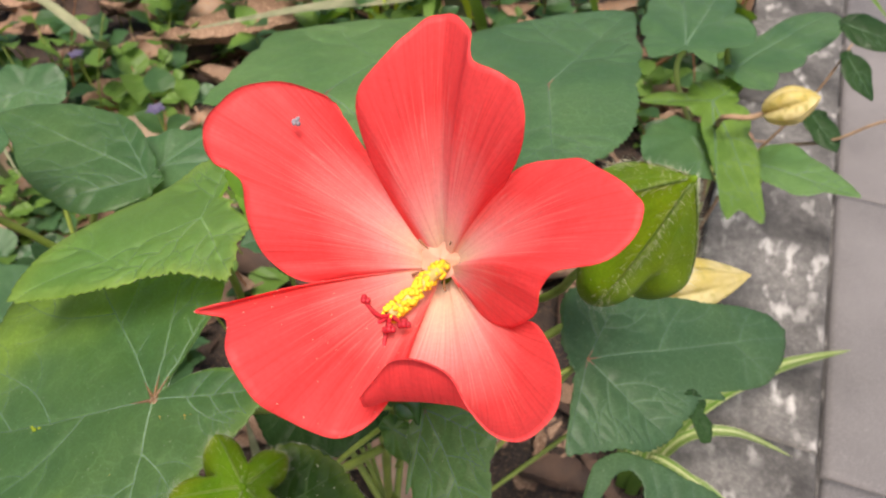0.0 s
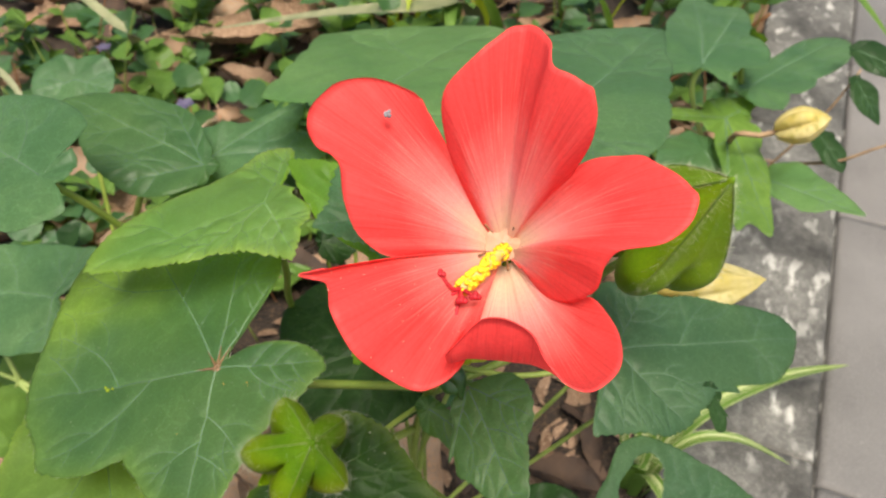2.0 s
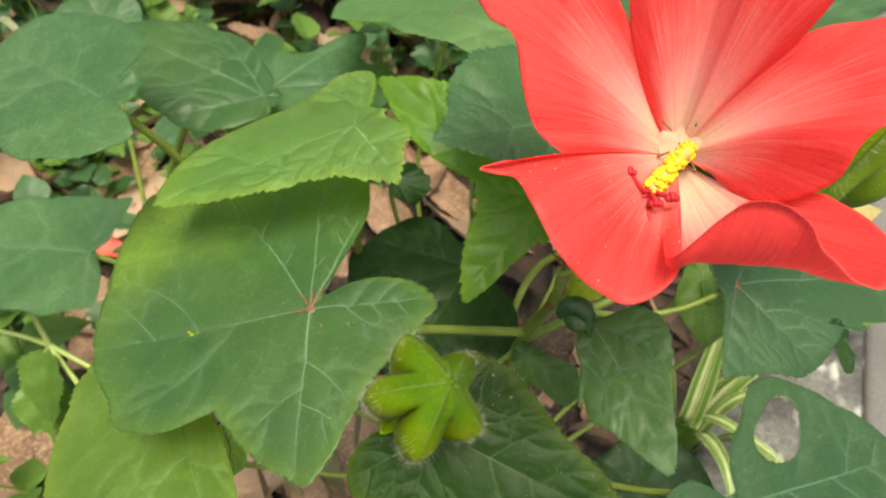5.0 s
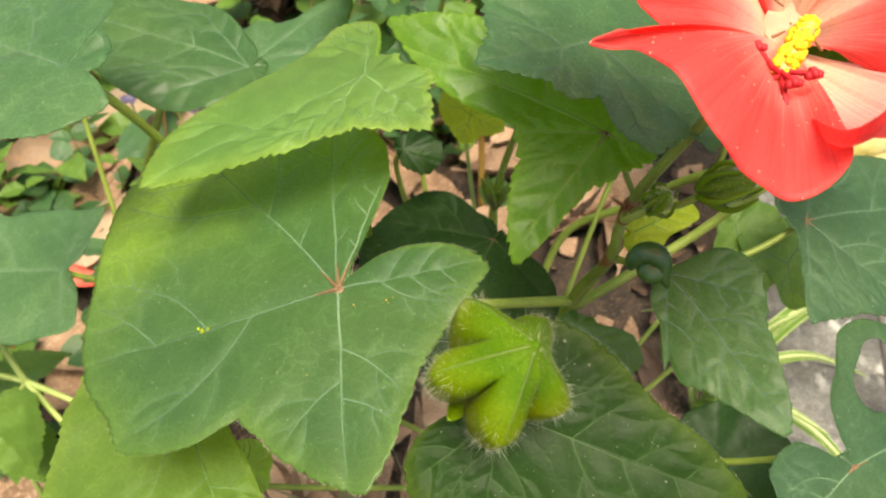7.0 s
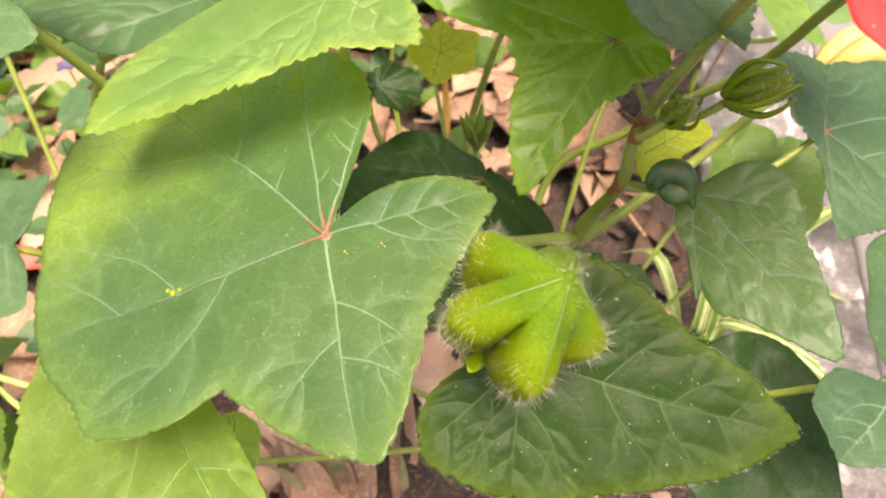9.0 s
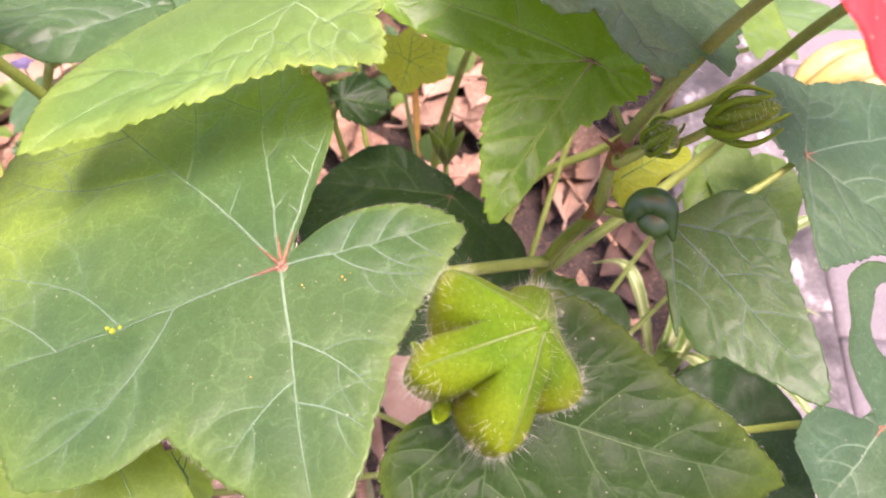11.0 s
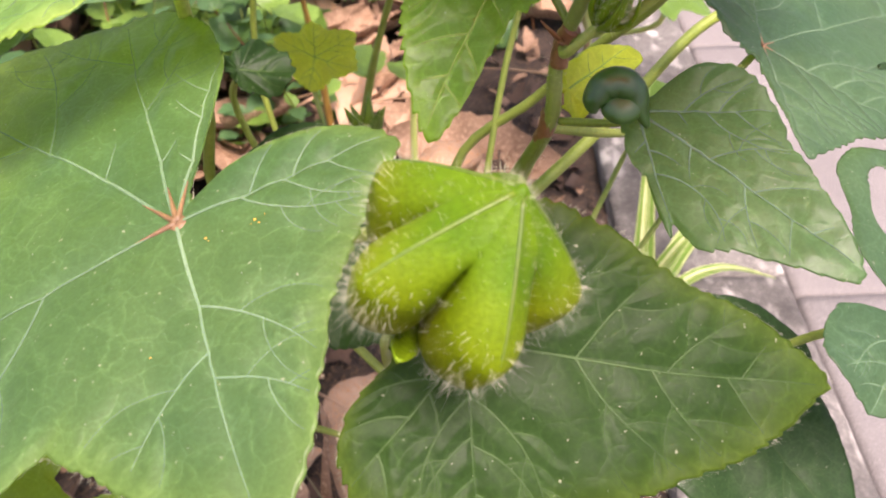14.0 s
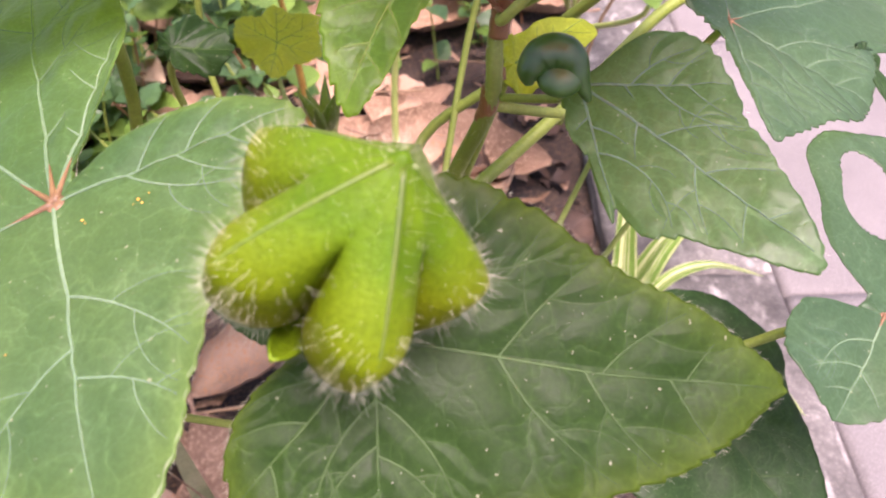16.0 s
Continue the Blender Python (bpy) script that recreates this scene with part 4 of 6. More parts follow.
pod.data.attributes.new("ripe", "FLOAT", "POINT").data.foreach_set("value", ripe.astype(np.float32))
# five narrow sepals behind the lobes
for q in range(5):
    a = radians(72 * q + 36)
    ax, px, py = frame_pod
    out, side = math.cos(a) * px + math.sin(a) * py, -math.sin(a) * px + math.cos(a) * py
    sv, sf = [], []
    for i in range(12):
        u = i / 11
        w = 0.0017 * math.sin(math.pi * (0.16 + 0.84 * u)) ** 0.8 + 0.0001
        for j in range(5):
            g = j / 2 - 1
            sv.append((0.0012 + 0.0088 * u) * out + (-0.0030 + 0.0042 * u * u + 0.0006 * g * g) * ax + g * w * side)
    for i in range(11):
        for j in range(4):
            c = i * 5 + j
            sf.append((c, c + 1, c + 6, c + 5))
    ob = part("sepal", mesh_of("sepal", sv, sf, BUD), pod, POD_BASE, "narrow yellow-green sepal behind the lobes" if q == 0 else "")
    sol = ob.modifiers.new("thickness", "SOLIDIFY")
    sol.thickness, sol.offset = 0.0003, 0
hairy(pod, pv, 140, 40, POD_BASE, 700, 0.0011, 3, fine=0.000012)
hairy(pod, pv, 140, 40, POD_BASE, 1000, 0.0020, 8, True, fine=0.000019, upto=0.6)
hairy(pod, pv, 140, 40, POD_BASE, 260, 0.0012, 9, True, fine=0.000011)
ridges(pod, pv, 140, 40, POD_BASE, 5, 8, 0.0003)
tube("pod_stalk", [POD_BASE, (-0.052, 0.090, 0.292), (-0.046, 0.104, 0.266), (-0.022, 0.138, 0.235)], 0.0014, 0.0016, STEM, plant, 20)

BUD_BASE, BUD_TIP = (0.0380, 0.1285, 0.3380), (0.0462, 0.1088, 0.3785)
bv, bf, _ = capsule(BUD_BASE, BUD_TIP, 0.0165, (0.032, 0.116, 0.334), 0.3, belly=0.30, sharp=1.0, point=1.0, bow=1.45, cleft=0.8)
bud = part("flower_bud", mesh_of("flower_bud", bv, bf, BUD), plant, BUD_BASE, "large ridged green bud with white hairs")
hairy(bud, bv, 100, 40, BUD_BASE, 500, 0.0008, 5)
hairy(bud, bv, 100, 40, BUD_BASE, 1300, 0.0017, 6, True, fine=0.000022, spread=0.012)
ridges(bud, bv, 100, 40, BUD_BASE, 5, 8, 0.0003)
tube("bud_stalk", [BUD_BASE, (0.0339, 0.1387, 0.3201), (0.0330, 0.1471, 0.3058), (0.0292, 0.1571, 0.2899), (0.0227, 0.1686, 0.2752), (0.0135, 0.1797, 0.2569), (-0.0042, 0.1868, 0.2395), (-0.0150, 0.1750, 0.2150), (-0.0230, 0.1490, 0.1600)], 0.0012, 0.0014, STEM, plant, 40)

Y_BASE, Y_TIP = (0.066, 0.168, 0.279), (0.098, 0.170, 0.286)
yv, yf, _ = capsule(Y_BASE, Y_TIP, 0.0105, (0.07, 0.16, 0.30), 0.3, belly=0.3, sharp=0.8, point=0.9, n=60, k=30)
part("closed_flower", mesh_of("closed_flower", yv, yf, YELLOW), plant, Y_BASE, "pale yellow closed withering flower")
tube("flower_stalk", [Y_BASE, (0.050, 0.166, 0.275), (0.02, 0.150, 0.27), (-0.016, 0.135, 0.262)], 0.0014, 0.0014, STEM, plant, 20)

# leaf stalks
for pts in (
    [(-0.074, 0.111, 0.3035), (-0.066, 0.115, 0.293), (-0.052, 0.122, 0.283), (-0.034, 0.128, 0.275), (-0.017, 0.133, 0.268)],
    [(-0.005, 0.108, 0.3038), (-0.006, 0.112, 0.300), (-0.011, 0.121, 0.296)],
    [(0.040, 0.133, 0.2908), (0.026, 0.130, 0.284), (0.008, 0.127, 0.284), (-0.012, 0.124, 0.293)],
    [(0.0321, 0.0764, 0.2723), (0.022, 0.082, 0.268), (0.012, 0.088, 0.258), (0.002, 0.098, 0.245), (-0.010, 0.118, 0.222), (-0.022, 0.144, 0.19)],
    [(-0.0651, 0.1519, 0.3279), (-0.066, 0.163, 0.290), (-0.070, 0.178, 0.250), (-0.050, 0.175, 0.200), (-0.023, 0.146, 0.160)],
    [(-0.015, 0.131, 0.3241), (-0.012, 0.129, 0.319), (-0.009, 0.124, 0.312)],
    [(-0.032, 0.168, 0.2578), (-0.032, 0.172, 0.235), (-0.026, 0.160, 0.200), (-0.023, 0.147, 0.180)],
    [(-0.0385, 0.2103, 0.3287), (-0.046, 0.216, 0.295), (-0.050, 0.210, 0.24), (-0.024, 0.148, 0.15)],
    [(-0.0436, 0.0836, 0.2955), (-0.040, 0.095, 0.280), (-0.030, 0.12, 0.262), (-0.018, 0.136, 0.255)],
    [(0.0305, 0.1944, 0.3417), (0.030, 0.2, 0.31), (0.01, 0.19, 0.26), (-0.02, 0.15, 0.2)],
    [(-0.0203, 0.1325, 0.3452), (-0.016, 0.13, 0.335), (-0.006, 0.118, 0.332)],
    [(-0.12, 0.1194, 0.2662), (-0.10, 0.13, 0.25), (-0.06, 0.14, 0.2), (-0.023, 0.148, 0.13)],
):
    thick = {3: 0.0006, 5: 0.0012}.get(len(pts), 0.0008)
    tube("leaf_stalk", pts, thick, 1.2 * thick, STEM, plant, 18)

# ---- plants to the side and behind ----
left_plant = thing("broad_leaved_plant", (-0.20, 0.26, 0.0), "low plant with broad blue-green leaves among dry leaves", "plant")
tube("stem", [(-0.20, 0.26, -0.01), (-0.19, 0.255, 0.10), (-0.17, 0.25, 0.20), (-0.14, 0.235, 0.27)], 0.0026, 0.0014, STEM, left_plant, 24)
leaf(left_plant, (-0.1293, 0.1535, 0.3350), (-0.10, -0.15, 0.98), [(-33, 8), (-47, 17), (-74, 20), (-113, 22), (-151, 28), (170, 40), (146, 46), (130, 44), (111, 38), (92, 30), (70, 22), (53, 12), (55, 6)], LEAF_FAR, "blue-green lobed leaf", seed=13, joint=False, near=True)
leaf(left_plant, (-0.0995, 0.1980, 0.3049), (0.00, -0.28, 0.96), [(65, 5), (97, 13), (114, 27), (129, 40), (142, 54), (153, 67), (158, 67), (161, 54), (174, 45), (-165, 32), (-138, 21), (-112, 12), (-64, 6)], LEAF, "broad green leaf with a curled base", seed=14, joint=False, near=True, main=(152, 122, -164))
leaf(left_plant, (-0.1006, 0.2130, 0.2978), (0.05, -0.28, 0.96), [(99, 14), (67, 17.5), (55, 22.4), (52, 30), (49, 36), (45, 41), (41, 41), (37, 39), (32, 35), (26, 32), (19, 39), (10, 45), (5, 42), (-4, 34), (-29, 18), (-80, 15), (-117, 24), (-166, 17)], LEAF_FAR, "blue-green leaf half under another", seed=15, joint=False)
leaf(left_plant, (-0.1827, 0.2035, 0.2240), (-0.12, -0.20, 0.97), [(62, 29), (52, 14), (30, 4), (-10, 3), (-40, 6), (-59, 17), (-70, 26), (-98, 27), (-131, 33), (-146, 42), (-158, 58), (180, 74), (164, 76), (152, 56), (131, 38), (107, 30), (83, 27)], LEAF_FAR, "low blue-green leaf", seed=16, joint=False, main=(172, 75, -80))
leaf(left_plant, (-0.1971, 0.3061, 0.2687), (0, -0.5, 0.86), [(171, 21), (90, 11), (40, 19), (-13, 20), (-64, 13), (-152, 21)], LEAF_FAR, "small blue-green leaf", seed=17, n=120)
tube("leaf_stalk", [(-0.1971, 0.3061, 0.2684), (-0.195, 0.30, 0.25), (-0.19, 0.262, 0.12)], 0.0009, 0.0012, STEM, left_plant, 14)
for pts in (
    [(-0.1293, 0.1535, 0.3348), (-0.122, 0.160, 0.318), (-0.118, 0.175, 0.29), (-0.13, 0.21, 0.26), (-0.16, 0.245, 0.22)],
    [(-0.0995, 0.1980, 0.3046), (-0.105, 0.206, 0.295), (-0.14, 0.235, 0.27)],
    [(-0.1006, 0.2130, 0.2975), (-0.11, 0.22, 0.29), (-0.14, 0.236, 0.268)],
    [(-0.1827, 0.2035, 0.2238), (-0.172, 0.208, 0.212), (-0.17, 0.225, 0.19), (-0.185, 0.253, 0.14)],
):
    tube("leaf_stalk", pts, 0.0011, 0.0013, STEM, left_plant, 18)

back_plant = thing("hibiscus_behind", (0.20, 0.47, 0.0), "second hibiscus behind with a closed yellow flower, beside the kerb", "flowering plant")
tube("stem", [(0.20, 0.47, -0.01), (0.20, 0.46, 0.08), (0.19, 0.44, 0.16), (0.175, 0.44, 0.22)], 0.003, 0.0018, STEM, back_plant, 24)
for base, rim, m in (
    ((0.1430, 0.4130, 0.2255), [(108, 47), (90, 84), (80, 135), (72, 105), (63, 120), (48, 61), (23, 53), (1, 38), (-11, 23), (-45, 20), (-61, 27), (-75, 12), (-110, 8), (-146, 18), (-151, 28), (151, 25)], LEAF_FAR),
    ((0.1870, 0.4340, 0.1976), [(98, 16), (57, 54), (52, 104), (44, 138), (37, 124), (20, 54), (-23, 24), (-80, 32), (-101, 26), (-126, 16), (160, 8)], LEAF_FAR),
    ((0.1650, 0.4050, 0.1914), [(44, 40), (25, 20), (-20, 14), (-71, 37), (-77, 55), (-86, 80), (-90, 114), (-96, 100), (-101, 113), (-101, 82), (-108, 50), (-123, 22), (-155, 19), (-175, 38), (175, 46), (166, 39), (141, 17), (105, 23), (67, 30)], WEED),
    ((0.1910, 0.3680, 0.1700), [(85, 15), (57, 27), (22, 34), (-9, 41), (-33, 58), (-45, 40), (-71, 28), (-93, 22), (-120, 13), (170, 6)], LEAF_SOFT),
    ((0.1470, 0.3770, 0.1850), [(172, 28), (114, 22), (63, 18), (-20, 16), (-84, 29), (-85, 43), (-115, 41), (-146, 39)], LEAF_FAR),
):
    leaf(back_plant, base, (0, 0.05, 1), rim, m, "blue-green lobed leaf" if m is LEAF_FAR else "light green lobed leaf", seed=int(base[0] * 1000), n=260, joint=False, ruffle=2.0, wide=0.0005, teeth=0.8)
    tube("leaf_stalk", [np.array(base) - (0, 0, 0.0003), np.array(base) + (0.002, 0.006, -0.03), (0.198, 0.455, 0.09)], 0.0016, 0.0018, STALK_PALE, back_plant, 14)
fv, ff, _ = capsule((0.1797, 0.3594, 0.2155), (0.2026, 0.3549, 0.2281), 0.0112, (0.1880, 0.3514, 0.2393), 0.42, belly=0.45, sharp=0.7, point=0.8, n=60, k=30)
part("closed_flower", mesh_of("closed_flower", fv, ff, YELLOW), back_plant, (0.1797, 0.3594, 0.2155), "yellow closed withering flower")
tube("flower_stalk", [(0.1810, 0.3591, 0.2162), (0.1699, 0.3613, 0.2101), (0.1559, 0.3653, 0.2061), (0.186, 0.436, 0.13), (0.20, 0.46, 0.06)], 0.0016, 0.002, TWIG, back_plant, 16)
# a twig with dark curled leaves over the kerb
twig_plant = thing("trailing_twig", (0.30, 0.42, 0.0), "thin trailing twig with dark green curled leaves over the kerb", "plant")
tube("twig", [(0.205, 0.470, 0.0), (0.222, 0.450, 0.11), (0.2576, 0.4199, 0.1484), (0.2838, 0.4131, 0.1693), (0.33, 0.40, 0.19)], 0.0014, 0.0009, TWIG, twig_plant, 20)
tube("twig", [(0.222, 0.450, 0.11), (0.245, 0.44, 0.17), (0.262, 0.448, 0.205)], 0.001, 0.0007, TWIG, twig_plant, 14)
leaf(twig_plant, (0.2590, 0.4429, 0.1990), (0.25, -0.55, 0.78), [(-60, 34), (-75, 26), (-100, 18), (-130, 8), (120, 4), (20, 6), (-10, 14), (-40, 24)], LEAF_DARK, "dark green curled leaf", seed=31, n=100, joint=False)
leaf(twig_plant, (0.2600, 0.4600, 0.2120), (0.1, -0.5, 0.86), [(-20, 40), (-40, 30), (-60, 18), (-120, 6), (100, 5), (40, 12), (10, 26)], LEAF_DARK, "dark green curled leaf", seed=32, n=100, joint=False)
leaf(twig_plant, (0.2460, 0.4330, 0.1600), (0.2, -0.5, 0.84), [(-60, 30), (-80, 22), (-110, 14), (150, 5), (60, 5), (0, 12), (-30, 22)], LEAF_DARK, "dark green curled leaf", seed=33, n=100, joint=False)

# smaller leaves of the front plant, low down and half hidden
for base, normal, rim, m, text in (
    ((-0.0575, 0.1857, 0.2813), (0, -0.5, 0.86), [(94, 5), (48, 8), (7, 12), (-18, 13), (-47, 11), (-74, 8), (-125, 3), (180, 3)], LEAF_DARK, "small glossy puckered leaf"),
    ((-0.0262, 0.2738, 0.2284), (0, -0.5, 0.86), [(132, 17), (101, 12), (75, 15), (50, 13), (20, 19), (-1, 15), (-32, 16), (-70, 11), (-116, 14), (-154, 11)], LEAF_YELLOW, "yellow-green leaf low down"),
    ((-0.0053, 0.1291, 0.2957), (0.2, -0.49, 0.85), [(176, 2), (80, 5), (52, 8), (22, 19), (10, 18), (-4, 10), (-60, 6), (-115, 6)], LEAF_YELLOW, "small yellowing leaf at the stem"),
    ((0.0755, 0.1786, 0.2236), (0, -0.5, 0.86), [(147, 20), (100, 16), (48, 20), (0, 14), (-41, 14), (-91, 17), (-130, 10), (-160, 9)], WEED, "pale green leaf low down"),
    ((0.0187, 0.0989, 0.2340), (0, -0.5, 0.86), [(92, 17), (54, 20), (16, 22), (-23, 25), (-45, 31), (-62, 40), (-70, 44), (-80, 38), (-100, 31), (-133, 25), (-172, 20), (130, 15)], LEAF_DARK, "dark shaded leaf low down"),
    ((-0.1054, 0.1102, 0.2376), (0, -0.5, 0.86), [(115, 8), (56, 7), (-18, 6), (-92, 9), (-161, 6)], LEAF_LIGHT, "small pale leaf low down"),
    ((0.0598, 0.1927, 0.2313), (0, -0.5, 0.86), [(145, 5), (60, 10), (17, 17), (-47, 18), (-90, 30), (-116, 20), (-160, 8)], WEED, "light green leaf low down"),
    ((-0.0163, 0.1271, 0.2642), (0, -0.5, 0.86), [(135, 5), (50, 4), (1, 6), (-12, 16), (-34, 20), (-52, 19), (-69, 10), (-140, 4)], LEAF, "small narrow leaf low down"),
    ((0.0708, 0.1272, 0.2797), (0.3, -0.6, 0.75), [(120, 3), (26, 3), (-46, 6), (-50, 10), (-49, 14), (-66, 14), (-80, 13), (-84, 10), (-95, 6), (-149, 4)], LEAF_DARK, "torn hanging scrap of leaf"),
):
    leaf(plant, base, normal, rim, m, text, seed=int(abs(base[0]) * 3000), joint=False, n=110, wide=0.00022, vein={LEAF_DARK: VEIN_DEEP, LEAF_YELLOW: VEIN_YELLOW}.get(m, VEIN), teeth=0.8 if "yellow-green" in text or "puckered" in text else 0.3, ruffle=0.5 if text.startswith("torn") else 1.8, bare=text.startswith("torn"))
    root = (-0.023, 0.148, min(0.15, base[2] - 0.1))
    if text.startswith("torn"):
        continue
    near = np.array(base) - 0.0006 * np.array(normal)
    if base[2] > 0.26 and base[0] > -0.03:
        tube("leaf_stalk", [near, 0.5 * near + 0.5 * np.array((-0.016, 0.134, 0.262)), (-0.016, 0.134, 0.262)], 0.0006, 0.0008, STEM, plant, 12)
    else:
        tube("leaf_stalk", [near, near + (0, 0.01, -0.03), root], 0.0008, 0.0011, STEM, plant, 14)


def curled_lobe(size):
    """A leaf lobe rolled in from its rim: a fat hooded hook that tapers into the blade's joint, over a hollow."""
    hook = size * np.array([(1.25, -1.35, -0.5), (1.0, -0.55, -0.1), (0.85, 0.15, 0.2), (0.3, 0.62, 0.3), (-0.4, 0.55, 0.25), (-0.85, 0.1, 0.05), (-0.95, -0.35, -0.2)])
    line, wide = spline(hook, 48), np.interp(np.linspace(0, 1, 48), [0, 0.18, 0.42, 0.65, 0.85, 1], [0.1, 0.5, 0.74, 0.7, 0.55, 0.15]) * size
    v, f = [], []
    for i, c in enumerate(line):
        d = line[min(i + 1, 47)] - line[max(i - 1, 0)]
        d /= np.linalg.norm(d)
        out = np.cross(d, (0, 0, 1.0))
        up = np.cross(out, d)
        r = wide[i]
        for k in range(16):
            a = 2 * math.pi * k / 16
            v.append(c + r * (math.cos(a) * out + 0.8 * math.sin(a) * up))
    for i in range(47):
        for k in range(16):
            a, b = i * 16 + k, i * 16 + (k + 1) % 16
            f.append((a, b, b + 16, a + 16))
    f += [tuple(range(16))[::-1], tuple(range(47 * 16, 48 * 16))]
    # the blade inside the roll
    o = len(v)
    for j in range(8):
        for i in range(24):
            r, a = size * 0.95 * math.cos(j * 0.21), 2 * math.pi * i / 24
            v.append(np.array((0.3 * size + r * math.cos(a), -0.3 * size + 0.9 * r * math.sin(a), 0.45 * size * math.sin(j * 0.21) - 0.05 * size)))
    for j in range(7):
        for i in range(24):
            a, b = o + j * 24 + i, o + j * 24 + (i + 1) % 24
            f.append((a, b, b + 24, a + 24))
    f.append(tuple(range(o + 7 * 24, o + 8 * 24)))
    return v, f


rv, rf = curled_lobe(0.0034)
curl = part("rolled_lobe", mesh_of("rolled_lobe", rv, rf, LEAF_GLOSS), plant, (-0.0105, 0.1068, 0.3088), "dark glossy rolled-up leaf lobe")
curl.rotation_euler = (radians(34), radians(-6), radians(-14))
# small hairy buds on the stem
for base, tip, r, k in (((0.0005, 0.1120, 0.3230), (0.0070, 0.1068, 0.3295), 0.0041, 7), ((-0.0085, 0.1150, 0.3170), (-0.0070, 0.1120, 0.3235), 0.0030, 9)):
    v, f, _ = capsule(base, tip, 0.86 * r, np.array(base) + (0, -0.01, 0), 0.45, belly=0.4, sharp=0.6, point=0.8, n=50, k=24)
    small = part("small_bud", mesh_of("small_bud", v, f, BUD), plant, base, "small hairy green bud")
    hairy(small, v, 50, 24, base, 420, 0.0014, k)
    ax = np.array(tip) - np.array(base)
    for i in range(5):
        side = np.cross(ax, (math.cos(i * 1.26), math.sin(i * 1.26), 0.3))
        side *= r * 1.15 / np.linalg.norm(side)
        tv, tf = tube_data([side * 0.3 - 0.1 * ax, side * 0.92 + 0.28 * ax, side * 0.96 + 0.6 * ax, side * (0.5 + 0.2 * (i % 2)) + (0.94 + 0.1 * (i % 3)) * ax], 0.22 * r, 0.06 * r, 14, 7)
        part("bract", mesh_of("bract", tv, tf, BUD), small, base)
    tube("bud_stalk", [base, np.array(base) + (-0.004, 0.003, -0.006), (-0.010, 0.1238, 0.3085)], 0.0008, 0.0008, STEM, plant, 12)
for d in ((-0.006, -0.003, 0.007), (0.005, -0.004, 0.003), (-0.004, -0.005, 0.004)):
    p = np.array((-0.010, 0.1235, 0.309))
    tube("stipule", [p, p + 0.6 * np.array(d), p + np.array(d)], 0.0006, 0.0001, STEM_RED, plant, 6, 5)
v, f = balls([(-0.010, 0.1238, 0.3090), (-0.0110, 0.1232, 0.2990)], [0.0018, 0.0017])
part("stem_joint", mesh_of("stem_joint", v, f, STEM_RED), plant, (0, 0, 0), "reddish thickened joint")
for pts in ([(-0.0106, 0.1237, 0.3050), (-0.0100, 0.1240, 0.3090), (-0.0091, 0.1229, 0.3120)], [(-0.0128, 0.1244, 0.2905), (-0.0124, 0.1231, 0.2935), (-0.0119, 0.1231, 0.2970)]):
    tube("stem_joint", pts, 0.0015, 0.00155, STEM_RED, plant, 12, 10, "reddish thickened joint", 0.12)
rng = np.random.RandomState(12)
line = spline(STEM_LINE[2:], 200)
roots, outs = [], []
for i in range(700):
    d = rng.randn(3)
    d /= np.linalg.norm(d)
    roots.append(line[rng.randint(200)] + 0.0013 * d)
    outs.append(d)
hv, hf = hairs_data(roots, outs, 0.0012, 0.00002, rng)
part("fuzz", mesh_of("fuzz", hv, hf, HAIR), plant, (0, 0, 0), "fine white hairs on the stem", "stuff")
# a gall on the large leaf, a dropping and pollen on the petals
v, f = balls([(0, 0, 0), (0.0012, 0.0004, 0.0001), (-0.0008, 0.0007, 0)], [0.0006, 0.0004, 0.0004])
part("leaf_gall", mesh_of("leaf_gall", v, f, LEAF_YELLOW), plant, (-0.101, 0.102, 0.3052), "tiny yellow gall on the leaf")

v, f = grains([np.array(p) + (0, 0, 0.0010) for p in ((-0.0643, 0.1050, 0.3056), (-0.0639, 0.1042, 0.3056), (-0.0649, 0.1045, 0.3054), (-0.0710, 0.1057, 0.3041), (-0.0707, 0.1051, 0.3041), (-0.0629, 0.1051, 0.3060), (-0.0806, 0.0919, 0.3003))], [0.00028, 0.0002, 0.00016, 0.00024, 0.00016, 0.00014, 0.00016])
part("pollen_grains", mesh_of("pollen_grains", v, f, ORANGE), plant, (0, 0, 0), "orange pollen grains on the large leaf", "stuff")

